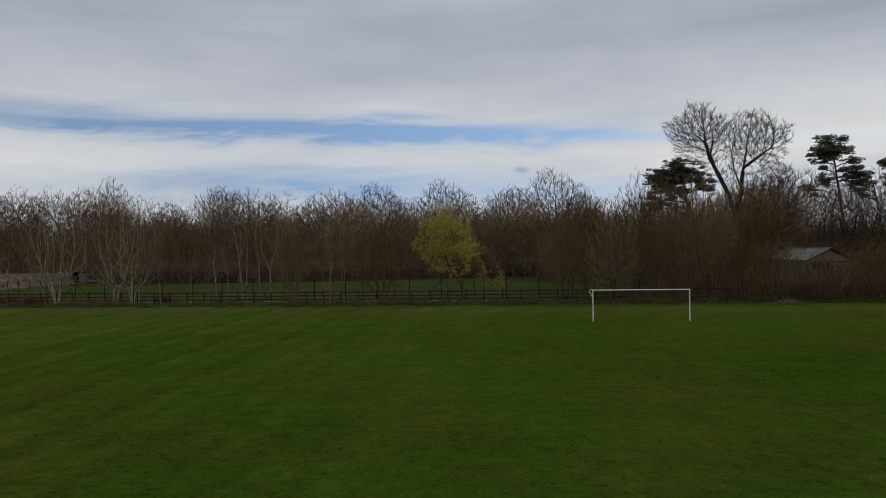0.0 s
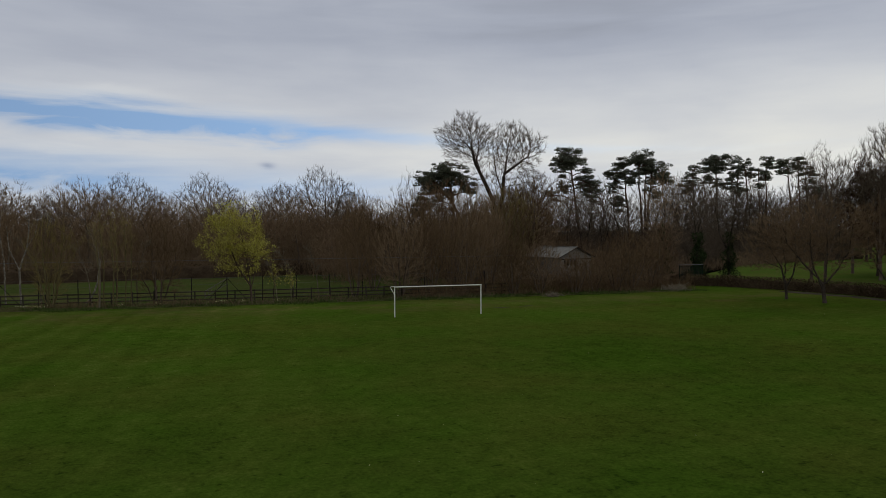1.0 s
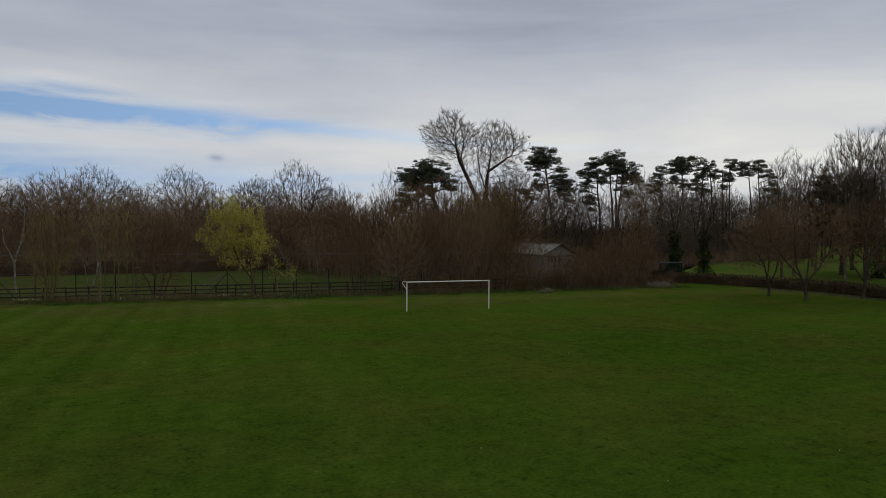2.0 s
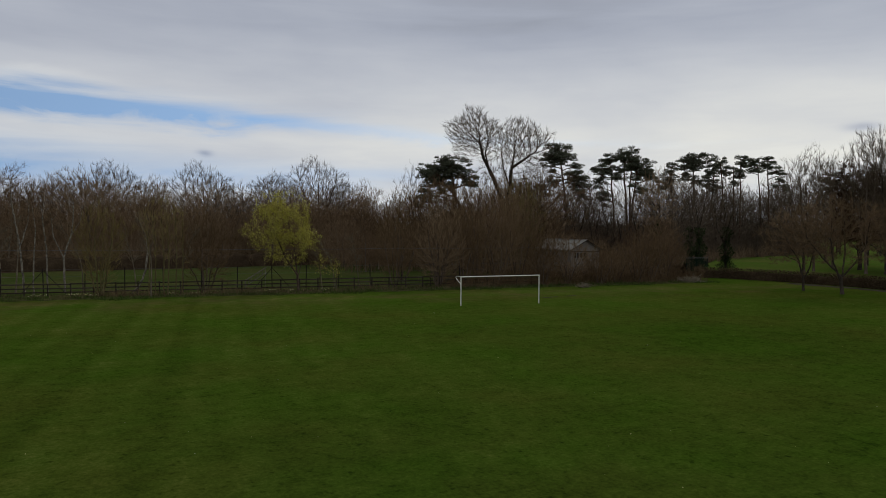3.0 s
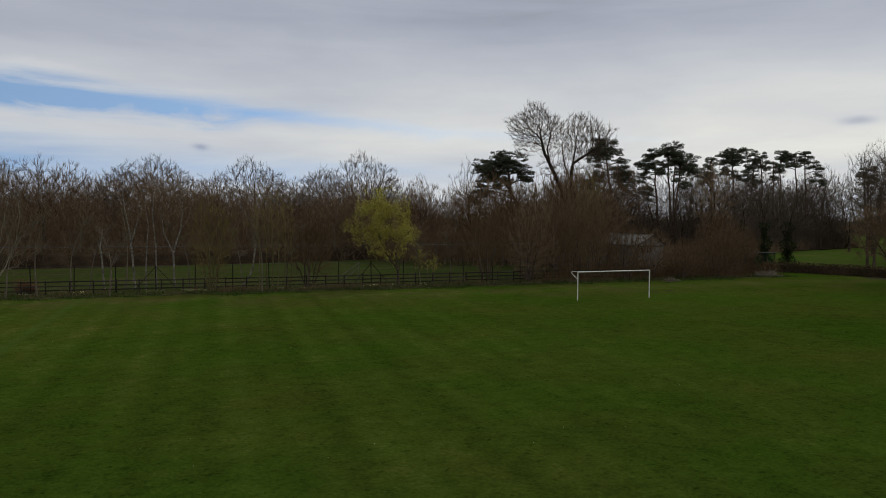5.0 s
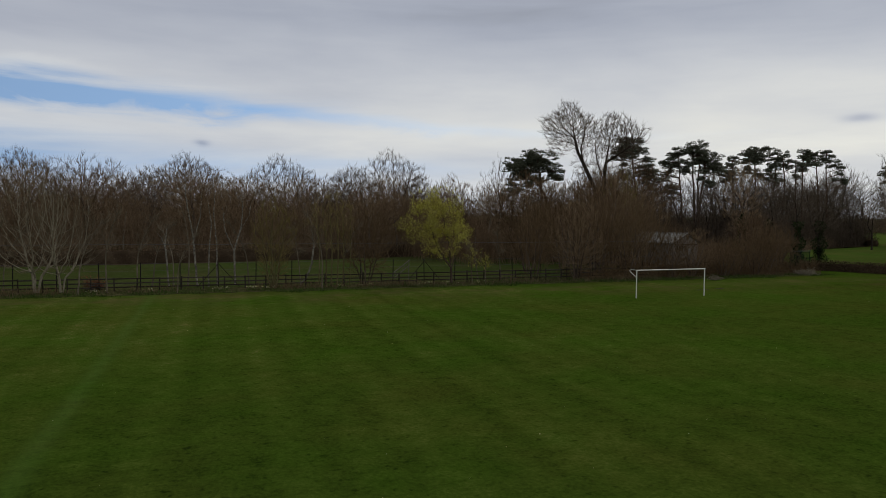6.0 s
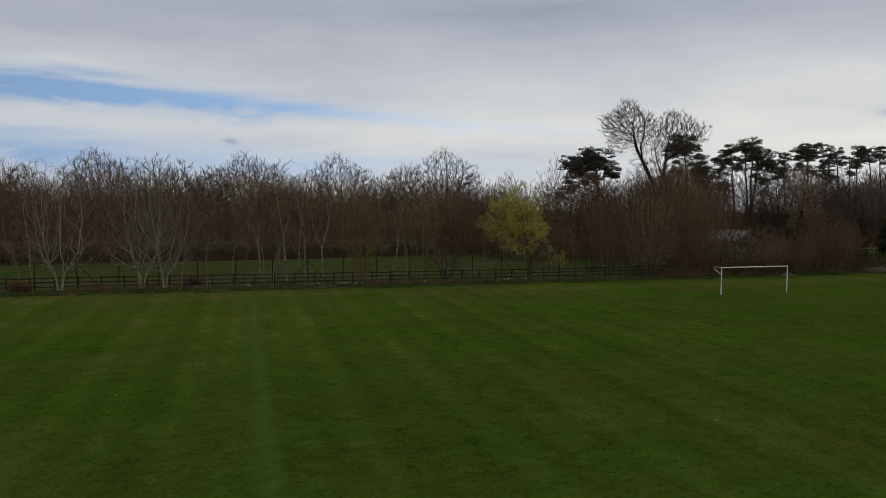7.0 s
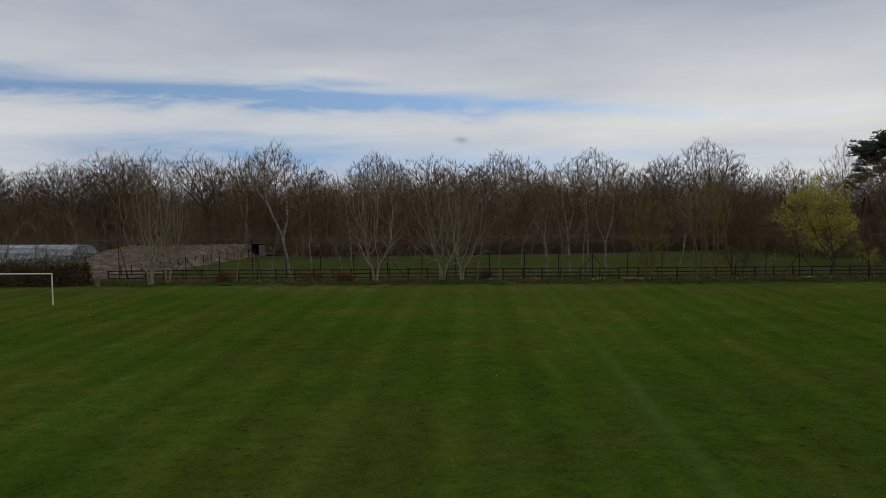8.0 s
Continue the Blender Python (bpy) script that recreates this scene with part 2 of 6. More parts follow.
    bn.inputs["Strength"].default_value, bn.inputs["Distance"].default_value = 0.9, 0.08
    link(t, math_node(t, "ADD", clump, blade), bn.inputs["Height"])
    link(t, bn.outputs[0], b.inputs["Normal"])
    return m


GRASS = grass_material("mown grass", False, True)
MEADOW = grass_material("lush grass", True, False)
PASTURE = grass_material("rough pasture", False, False, [(0.0, (0.022, 0.030, 0.007)), (0.5, (0.046, 0.058, 0.015)), (1.0, (0.09, 0.095, 0.032))])
VERGE = material("rough verge", [(0, (0.03, 0.03, 0.012)), (0.5, (0.06, 0.06, 0.02)), (1, (0.15, 0.125, 0.06))], 0.9, fine=7.0, bump=0.8)
LITTER = material("leaf litter", [(0, (0.028, 0.019, 0.011)), (0.5, (0.065, 0.044, 0.026)), (1, (0.12, 0.085, 0.05))], 0.5, fine=5.0, bump=0.8)
SOIL = material("dug soil", [(0, (0.04, 0.028, 0.019)), (0.42, (0.105, 0.078, 0.056)), (0.7, (0.18, 0.142, 0.108)), (1, (0.33, 0.28, 0.225))], 0.9, fine=3.2, bump=1.0)
PATH_DIRT = material("trodden path", [(0, (0.03, 0.026, 0.016)), (0.5, (0.06, 0.05, 0.032)), (1, (0.10, 0.085, 0.058))], 0.8, fine=6.0)
BARK = material("brown bark", [(0, (0.045, 0.031, 0.022)), (0.5, (0.11, 0.08, 0.057)), (1, (0.20, 0.16, 0.12))], 1.6, per_object=0.5, stretch=(3, 3, 0.6))
TWIG = material("brown twigs", [(0, (0.098, 0.060, 0.032)), (0.5, (0.178, 0.118, 0.066)), (1, (0.275, 0.195, 0.115))], 0.25, per_object=0.7, bump=0, per_island=0.5)
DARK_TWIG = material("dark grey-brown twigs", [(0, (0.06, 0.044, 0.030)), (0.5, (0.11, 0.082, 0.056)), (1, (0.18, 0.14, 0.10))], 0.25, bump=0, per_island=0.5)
DARK_BARK = material("dark brown tree bark", [(0, (0.028, 0.022, 0.016)), (0.5, (0.06, 0.047, 0.035)), (1, (0.11, 0.09, 0.07))], 1.6, per_object=0.5, stretch=(3, 3, 0.6))
GREY_BARK = material("grey woodland bark", [(0, (0.09, 0.073, 0.048)), (0.5, (0.18, 0.148, 0.10)), (1, (0.30, 0.255, 0.175))], 1.6, per_object=0.5, stretch=(3, 3, 0.6))
PALE_BARK = material("grey-green alder bark", [(0, (0.13, 0.108, 0.07)), (0.5, (0.28, 0.24, 0.162)), (1, (0.42, 0.37, 0.265))], 1.4, stretch=(3, 3, 0.7))
PALE_TWIG = material("pale twigs", [(0, (0.115, 0.09, 0.054)), (0.5, (0.195, 0.155, 0.098)), (1, (0.285, 0.235, 0.155))], 0.3, bump=0, per_island=0.5)
BIRCH_BARK = material("white birch bark", [(0, (0.05, 0.045, 0.04)), (0.42, (0.15, 0.13, 0.10)), (0.6, (0.28, 0.25, 0.19)), (1, (0.43, 0.385, 0.305))], 1.5, fine=9.0, stretch=(1, 1, 2.5))
WILLOW_BARK = material("olive-brown willow bark", [(0, (0.07, 0.056, 0.024)), (0.5, (0.135, 0.11, 0.05)), (1, (0.21, 0.175, 0.09))], 1.4, per_object=0.4, stretch=(3, 3, 0.7))
WILLOW_TWIG = material("olive willow shoots", [(0, (0.13, 0.099, 0.033)), (0.5, (0.215, 0.163, 0.06)), (1, (0.30, 0.235, 0.095))], 0.3, bump=0, per_object=0.4, per_island=0.4)
RUST_TWIG = material("russet shoots", [(0, (0.088, 0.055, 0.028)), (0.5, (0.158, 0.104, 0.054)), (1, (0.225, 0.155, 0.088))], 0.3, bump=0, per_object=0.5, per_island=0.4)
PINE_BARK = material("pine bark", [(0, (0.035, 0.022, 0.016)), (0.5, (0.09, 0.055, 0.036)), (1, (0.17, 0.10, 0.065))], 1.8, stretch=(2, 2, 0.8))
NEEDLES = material("pine needles", [(0, (0.050, 0.052, 0.033)), (0.5, (0.085, 0.090, 0.056)), (1, (0.135, 0.138, 0.09))], 0.9, bump=0, per_island=0.6)
IVY = material("ivy leaves", [(0, (0.012, 0.022, 0.008)), (0.5, (0.03, 0.045, 0.016)), (1, (0.055, 0.075, 0.028))], 0.9, rough=0.6, bump=0, per_island=0.6)
YELLOW_LEAF = material("young yellow-green leaves", [(0, (0.25, 0.23, 0.03)), (0.5, (0.47, 0.43, 0.08)), (1, (0.64, 0.60, 0.17))], 0.6, bump=0, per_island=0.8, leaf_light=0.45)
RED_LEAF = material("dry copper leaves", [(0, (0.11, 0.038, 0.020)), (0.5, (0.21, 0.075, 0.040)), (1, (0.32, 0.13, 0.07))], 0.8, bump=0, per_island=0.8, leaf_light=0.3)
DEAD_LEAF = material("dead beech leaves", [(0, (0.030, 0.016, 0.009)), (0.5, (0.062, 0.034, 0.020)), (1, (0.11, 0.062, 0.036))], 0.8, bump=0, per_island=0.8)
HEDGE_LEAF = material("clipped hedge leaves", [(0, (0.040, 0.030, 0.014)), (0.5, (0.080, 0.060, 0.030)), (1, (0.14, 0.10, 0.052))], 0.7, bump=0, per_island=0.7)
STRAW = material("dry grass", [(0, (0.035, 0.036, 0.012)), (0.5, (0.08, 0.07, 0.03)), (1, (0.16, 0.13, 0.07))], 0.6, bump=0, per_island=0.8)
TUFT = material("long grass", [(0, (0.020, 0.038, 0.007)), (0.5, (0.04, 0.07, 0.012)), (1, (0.08, 0.105, 0.028))], 0.6, bump=0, per_island=0.8)
WHITE_PAINT = material("white painted steel", [(0, (0.56, 0.53, 0.42)), (0.5, (0.76, 0.73, 0.60)), (1, (0.83, 0.80, 0.69))], 1.2, rough=0.45, spec=0.4, bump=0.05)
FENCE_WOOD = material("weathered dark timber", [(0, (0.020, 0.016, 0.012)), (0.5, (0.045, 0.036, 0.027)), (1, (0.085, 0.07, 0.055))], 2.0, per_object=0.5)
IRON = material("dark iron post", [(0, (0.012, 0.011, 0.010)), (0.5, (0.024, 0.021, 0.019)), (1, (0.05, 0.04, 0.032))], 2.0, rough=0.7)
WIRE = material("galvanised wire", [(0, (0.10, 0.10, 0.10)), (0.5, (0.17, 0.17, 0.17)), (1, (0.26, 0.26, 0.26))], 2.0, rough=0.6, metal=0.3, bump=0)
ROOFING = material("grey corrugated sheet", [(0, (0.12, 0.112, 0.092)), (0.5, (0.25, 0.236, 0.20)), (1, (0.35, 0.33, 0.285))], 0.6, rough=0.7)
SHED_WALL = material("pale shed cladding", [(0, (0.13, 0.112, 0.09)), (0.5, (0.20, 0.178, 0.148)), (1, (0.28, 0.255, 0.215))], 0.8, rough=0.8)
# streaky sky reflections are painted into the sheeting's colour
TUNNEL = material("milky tunnel sheeting with painted reflections", [(0, (0.12, 0.13, 0.13)), (0.38, (0.30, 0.31, 0.31)), (0.6, (0.66, 0.67, 0.67)), (1, (0.84, 0.84, 0.84))], 1.1, rough=0.3, spec=0.5, bump=0.1, stretch=(0.22, 2.2, 2.6))
GATE_GREEN = material("dark green steel", [(0, (0.007, 0.013, 0.010)), (0.5, (0.013, 0.024, 0.018)), (1, (0.025, 0.04, 0.03))], 1.5, rough=0.6)
HUT_WOOD = material("grey hut boards", [(0, (0.10, 0.085, 0.07)), (0.5, (0.17, 0.15, 0.125)), (1, (0.26, 0.235, 0.20))], 1.2, rough=0.85)
# near-black colour for the shade inside the hut and the shed's openings
DARK = material("near-black for unlit openings", [(0, (0.008, 0.007, 0.006)), (0.5, (0.014, 0.012, 0.010)), (1, (0.022, 0.019, 0.016))], 1.0)
STONE = material("weathered stone", [(0, (0.08, 0.066, 0.05)), (0.5, (0.17, 0.145, 0.115)), (1, (0.29, 0.255, 0.21))], 2.0)
PETAL = material("daffodil petals", [(0, (0.55, 0.48, 0.12)), (0.5, (0.72, 0.68, 0.36)), (1, (0.8, 0.78, 0.62))], 3.0, bump=0, per_island=0.8)


# ---- mesh helpers ----
def mesh_np(name, verts, quads, tris, mat, smooth=False):
    me = bpy.data.meshes.new(name)
    quads = np.zeros((0, 4), int) if quads is None else quads
    tris = np.zeros((0, 3), int) if tris is None else tris
    nq, nt = len(quads), len(tris)
    me.vertices.add(len(verts))
    me.vertices.foreach_set("co", np.asarray(verts, np.float32).ravel())
    loops = np.concatenate([quads.ravel(), tris.ravel()]).astype(np.int32)
    me.loops.add(len(loops))
    me.loops.foreach_set("vertex_index", loops)
    me.polygons.add(nq + nt)
    starts = np.concatenate([np.arange(nq) * 4, nq * 4 + np.arange(nt) * 3]).astype(np.int32)
    me.polygons.foreach_set("loop_start", starts)
    if smooth:
        me.polygons.foreach_set("use_smooth", np.ones(nq + nt, bool))
    me.update(calc_edges=True)
    me.validate()
    me.materials.append(mat)
    return me


def part_np(name, me, parent, label=""):
    ob = new(name, me)
    ob.parent = parent
    return tagged(ob, label)


def part(name, bm, mat, parent, label=""):
    me = bpy.data.meshes.new(name)
    bm.to_mesh(me)
    bm.free()
    me.materials.append(mat)
    return part_np(name, me, parent, label)


def share(name, me, parent, m):
    """One more piece on a mesh that others use too."""
    ob = new(name, me)
    ob.parent = parent
    ob.matrix_basis = m
    return ob


def thing(name, m, label, category, group="", kind=""):
    ob = new(name)
    ob.empty_display_size = 0.3
    ob.matrix_basis = m
    return tagged(ob, label, category, group, kind)


def box_bm(size, centre=(0, 0, 0), bevel=0.0):
    bm = bmesh.new()
    bmesh.ops.create_cube(bm, size=1)
    bmesh.ops.scale(bm, vec=size, verts=bm.verts)
    if bevel:
        bmesh.ops.bevel(bm, geom=bm.edges[:], offset=bevel, segments=1, affect="EDGES")
    bmesh.ops.translate(bm, vec=centre, verts=bm.verts)
    return bm


def tube_bm(points, radius, sides=10):
    """A round bar through points, closed at both ends."""
    bm = bmesh.new()
    rings = []
    pts = [Vector(p) for p in points]
    for i, p in enumerate(pts):
        d = (pts[min(i + 1, len(pts) - 1)] - pts[max(i - 1, 0)]).normalized()
        a = d.orthogonal().normalized()
        b = d.cross(a)
        rings.append([bm.verts.new(p + radius * (a * math.cos(q) + b * math.sin(q))) for q in (2 * math.pi * k / sides for k in range(sides))])
    for r0, r1 in zip(rings, rings[1:]):
        # match the seam of neighbouring rings
        s = min(range(sides), key=lambda j: (r1[j].co - r0[0].co).length)
        r1[:] = r1[s:] + r1[:s]
        for k in range(sides):
            bm.faces.new((r0[k], r0[(k + 1) % sides], r1[(k + 1) % sides], r1[k]))
    bm.faces.new(rings[0][::-1])
    bm.faces.new(rings[-1])
    return bm


def bm_mesh(name, bm, mat):
    me = bpy.data.meshes.new(name)
    bm.to_mesh(me)
    bm.free()
    me.materials.append(mat)
    return me


def frames_of(d):
    ref = np.where(np.abs(d[..., 2:3]) < 0.9, np.array([0, 0, 1.0]), np.array([1.0, 0, 0]))
    a = np.cross(d, ref)
    a /= np.linalg.norm(a, axis=-1, keepdims=True)
    return a, np.cross(d, a)


def tubes(P, R, k):
    """Tapered tubes along the polylines P (B, S, 3) with radii R (B, S): vertices and quads."""
    B, S, _ = P.shape
    d = np.gradient(P, axis=1)
    d /= np.linalg.norm(d, axis=2, keepdims=True) + 1e-9
    a, b = frames_of(d)
    q = np.arange(k) * 2 * np.pi / k
    V = P[:, :, None, :] + R[:, :, None, None] * (a[:, :, None, :] * np.cos(q)[:, None] + b[:, :, None, :] * np.sin(q)[:, None])
    idx = np.arange(B * S * k).reshape(B, S, k)
    nx = np.roll(idx, -1, axis=2)
    Q = np.stack([idx[:, :-1], nx[:, :-1], nx[:, 1:], idx[:, 1:]], -1).reshape(-1, 4)
    return V.reshape(-1, 3), Q


def cones(A, T, r, k=3):
    """Spikes from A (B, 3) to T (B, 3), r thick at the foot: vertices and triangles."""
    B = len(A)
    d = T - A
    d = d / (np.linalg.norm(d, axis=1, keepdims=True) + 1e-9)
    a, b = frames_of(d)
    q = np.arange(k) * 2 * np.pi / k
    ring = A[:, None, :] + np.asarray(r).reshape(-1, 1, 1) * (a[:, None, :] * np.cos(q)[:, None] + b[:, None, :] * np.sin(q)[:, None])
    V = np.concatenate([ring, T[:, None, :]], 1).reshape(-1, 3)
    base = np.arange(B)[:, None] * (k + 1)
    j = np.arange(k)
    F = np.stack([base + j, base + (j + 1) % k, np.broadcast_to(base + k, (B, k))], -1).reshape(-1, 3)
    return V, F


def slivers(rng, A, T, r):
    """The finest far-off twigs: one narrow triangle each, turned at random."""
    B = len(A)
    d = T - A
    w = np.cross(d, rng.normal(size=(B, 3)))
    w *= (np.asarray(r).reshape(-1) / (np.linalg.norm(w, axis=1) + 1e-9))[:, None]
    V = np.stack([A - w, A + w, T], 1).reshape(-1, 3)
    return V, np.arange(B * 3).reshape(-1, 3)


def leaves(rng, C, size):
    """Small folded leaves at C: two triangles each, with a crease."""
    B = len(C)
    d = rng.normal(size=(B, 3))
    d /= np.linalg.norm(d, axis=1, keepdims=True)
    a, b = frames_of(d)
    s = (size * rng.uniform(0.6, 1.4, B))[:, None]
    V = np.stack([C - d * s, C + a * s * 0.55 + b * s * 0.15, C + d * s, C - a * s * 0.55 + b * s * 0.15], 1).reshape(-1, 3)
    i = np.arange(B)[:, None] * 4
    F = np.concatenate([i + [0, 1, 2], i + [0, 2, 3]], 1).reshape(-1, 3)
    return V, F


# ---- trees ----
def polylines(rng, start, d, length, nseg, wander, up):
    pts = [start]
    for _ in range(nseg):
        d = d + rng.normal(size=d.shape) * wander
        d[:, 2] += up
        d /= np.linalg.norm(d, axis=1, keepdims=True)
        pts.append(pts[-1] + d * (length / nseg)[:, None])
    return np.stack(pts, 1)


def sprout(rng, P, R, length, n, u0, u1, angle, spread, ratio, taper, rr):
    """n side shoots on each polyline: their starts, directions, lengths and radii."""
    B, S, _ = P.shape
    u = np.sort(rng.uniform(u0, u1, (B, n)), axis=1)
    f = u * (S - 1)
    i = np.minimum(f.astype(int), S - 2)
    w = (f - i)[..., None]
    bi = np.arange(B)[:, None]
    start = P[bi, i] * (1 - w) + P[bi, i + 1] * w
    d = P[bi, i + 1] - P[bi, i]
    d /= np.linalg.norm(d, axis=2, keepdims=True) + 1e-9
    rad = R[bi, i] * (1 - w[..., 0]) + R[bi, i + 1] * w[..., 0]
    a, b = frames_of(d)
    phi = rng.uniform(0, 2 * np.pi, (B, 1)) + np.arange(n) * 2.399 + rng.normal(size=(B, n)) * 0.5
    th = np.radians(angle + rng.normal(size=(B, n)) * spread)
    nd = d * np.cos(th)[..., None] + (a * np.cos(phi)[..., None] + b * np.sin(phi)[..., None]) * np.sin(th)[..., None]
    ln = length[:, None] * ratio * (1 - taper * (u - u0) / max(u1 - u0, 1e-6)) * rng.uniform(0.65, 1.25, (B, n))
    return start.reshape(-1, 3), nd.reshape(-1, 3), ln.ravel(), np.minimum(rad.ravel() * rr, rad.ravel())


def taper_r(r, S, tip):
    return r[:, None] * np.linspace(1, tip, S)[None, :]


def bare_tree(name, seed, height, radius, label, stems=1, splay=4.0, levels=(), bark=None, twig=None, lean=(0, 0), wander=0.05, tip=0.25,
              leaf=None, category="tree", group="", stem_seg=7, base_spread=0.15, min_twig=0.010, aim=None):
    """A bare broadleaved tree. levels: (n, u0, u1, angle, spread, ratio, taper, radius ratio, up, wander) from limbs to twigs."""
    rng = np.random.default_rng(seed)
    ob = thing(name, Matrix(), label, category, group)
    q = (rng.uniform(0, 6.28) if aim is None else radians(aim)) + np.arange(stems) * 2 * np.pi / stems
    off = base_spread * (stems > 1)
    start = np.stack([np.cos(q) * off, np.sin(q) * off, np.full(stems, -0.15)], 1)
    sp = np.radians(splay) * rng.uniform(0.5, 1.4, stems)
    d = np.stack([np.cos(q) * np.sin(sp) + lean[0], np.sin(q) * np.sin(sp) + lean[1], np.cos(sp)], 1)
    d /= np.linalg.norm(d, axis=1, keepdims=True)
    length = height * rng.uniform(0.82, 1.0, stems)
    length[0] = height
    P = polylines(rng, start, d, length, stem_seg, wander, 0.02)
    R = taper_r(np.full(stems, radius) * rng.uniform(0.8, 1.0, stems), stem_seg + 1, tip)
    R[:, 0] *= 1.35
    V, Q = tubes(P, R, 7)
    part_np("trunk", mesh_np("trunk", V, Q, None, bark, True), ob)
    bv, bq, bn = [], [], 0
    tv, tf, tn = [], [], 0
    ends = []
    for li, (n, u0, u1, ang, spr, ratio, tap, rr, up, wan) in enumerate(levels):
        s, d, ln, r = sprout(rng, P, R, length, n, u0, u1, ang, spr, ratio, tap, rr)
        last = li == len(levels) - 1
        r = np.maximum(r, min_twig * (1.0 if last else 1.4))
        if last:
            d = d + rng.normal(size=d.shape) * wan
            d[:, 2] += up
            d /= np.linalg.norm(d, axis=1, keepdims=True)
            T = s + d * ln[:, None]
            v, f = cones(s, T, r)
            tv.append(v), tf.append(f + tn)
            tn += len(v)
            ends.append(T)
            ends.append((s + T) / 2)
        else:
            nseg = (5, 3, 2)[min(li, 2)]
            P = polylines(rng, s, d, ln, nseg, wan, up)
            R = taper_r(r, nseg + 1, 0.3)
            length = ln
            v, qd = tubes(P, R, (5, 3, 3)[min(li, 2)])
            if li < 2:
                bv.append(v), bq.append(qd + bn)
                bn += len(v)
            else:
                tv.append(v)
                tf.append(np.concatenate([qd[:, [0, 1, 2]], qd[:, [0, 2, 3]]]) + tn)
                tn += len(v)
    if bv:
        part_np("branchwork", mesh_np("branchwork", np.concatenate(bv), np.concatenate(bq), None, bark, True), ob)
    part_np("crown", mesh_np("crown", np.concatenate(tv), None, np.concatenate(tf), twig), ob)
    if leaf:
        mat, count, size, low = leaf
        E = np.concatenate(ends)
        C = E[rng.integers(0, len(E), count)] + rng.normal(size=(count, 3)) * 0.12
        C = C[C[:, 2] > low]
        v, f = leaves(rng, C, size)
        part_np("foliage", mesh_np("foliage", v, None, f, mat), ob, "fresh yellow-green leaves" if mat is YELLOW_LEAF else "")
    return ob


def dome_points(rng, centre, axes, n, hollow=0.25, ragged=0.13):
    """n points in a rounded crown with an uneven outline, more of them towards the outside."""
    d = rng.normal(size=(n, 3))
    d /= np.linalg.norm(d, axis=1, keepdims=True)
    ph = rng.uniform(0, 6.28, 4)
    edge = 1 + ragged * (np.sin(d[:, 0] * 4.1 + ph[0]) * np.sin(d[:, 2] * 5.3 + ph[1]) + np.sin(d[:, 1] * 4.7 + ph[2]) * np.sin(d[:, 2] * 3.1 + d[:, 0] * 6 + ph[3]))
    r = (hollow + (1 - hollow) * rng.uniform(0, 1, n)) ** (1 / 2.7) * edge
    return np.asarray(centre) + d * r[:, None] * np.asarray(axes)


def colony(rng, stems, points, step, kill, up, crook, outward, fan=0.45):
    """Branches that grow from the stems towards the nearest free points of the crown: nodes and their parents."""
    pos, par = [], []
    for s in stems:
        s = np.array(s, float)
        back = -1
        if pos and s[0][2] > 0.3:
            back = int(np.argmin(((np.array(pos) - s[0]) ** 2).sum(1)))
        for a, b in zip(s, s[1:]):
            k = max(1, int(round(np.linalg.norm(b - a) / step)))
            for j in range(k if a is not s[0] or back >= 0 else k + 1):
                f = (j + 1) / k if a is not s[0] or back >= 0 else j / k
                w = rng.normal(size=3) * crook * step * 0.35 * (0 < f < 1)
                pos.append(a + (b - a) * f + w)
                par.append(back)
                back = len(pos) - 1
    pos, par = np.array(pos), np.array(par)
    n = len(pos)
    near = np.full(len(points), 1e9)
    who = np.zeros(len(points), int)

    def meet(i0):
        for j in range(i0, len(pos), 256):
            d = ((points[:, None, :] - pos[None, j:j + 256]) ** 2).sum(2)
            m = d.argmin(1)
            v = np.sqrt(d[np.arange(len(points)), m])
            better = v < near
            near[better], who[better] = v[better], m[better] + j
    meet(0)
    kids = np.zeros(n, int)
    np.add.at(kids, par[par >= 0], 1)
    idle = 0
    for _ in range(160):
        live = near > kill
        if not live.any() or idle > 6:
            break
        d = points[live] - pos[who[live]]
        d /= np.linalg.norm(d, axis=1, keepdims=True)
        # a shoot does not turn back: what lies behind it is given up
        w = who[live]
        ahead = (d * np.where((par[w] >= 0)[:, None], pos[w] - pos[par[w]], [[0, 0, step]])).sum(1) / step
        back = np.where(live)[0][(ahead < -0.30) & (near[live] < 3 * kill)]
        near[back] = 0.0
        live = near > kill
        if not live.any():
            break
        d = points[live] - pos[who[live]]
        d /= np.linalg.norm(d, axis=1, keepdims=True)
        total = np.zeros((len(pos), 3))
        np.add.at(total, who[live], d)
        g = np.unique(who[live])
        g = g[kids[g] < 4]
        if not len(g):
            break
        v = total[g] / (np.linalg.norm(total[g], axis=1, keepdims=True) + 1e-9)
        # keep some of the way the branch came
        came = np.where((par[g] >= 0)[:, None], pos[g] - pos[par[g]], [[0, 0, step]]) / step
        v = v + 0.55 * came + fan * outward(pos[g]) + rng.normal(size=v.shape) * crook
        v[:, 2] += up
        v /= np.linalg.norm(v, axis=1, keepdims=True)
        i0 = len(pos)
        pos = np.concatenate([pos, pos[g] + v * step])
        par = np.concatenate([par, g])
        kids[g] += 1
        kids = np.concatenate([kids, np.zeros(len(g), int)])
        before = near.sum()
        meet(i0)
        idle = idle + 1 if before - near.sum() < 1e-3 * len(points) else 0
    return pos, par


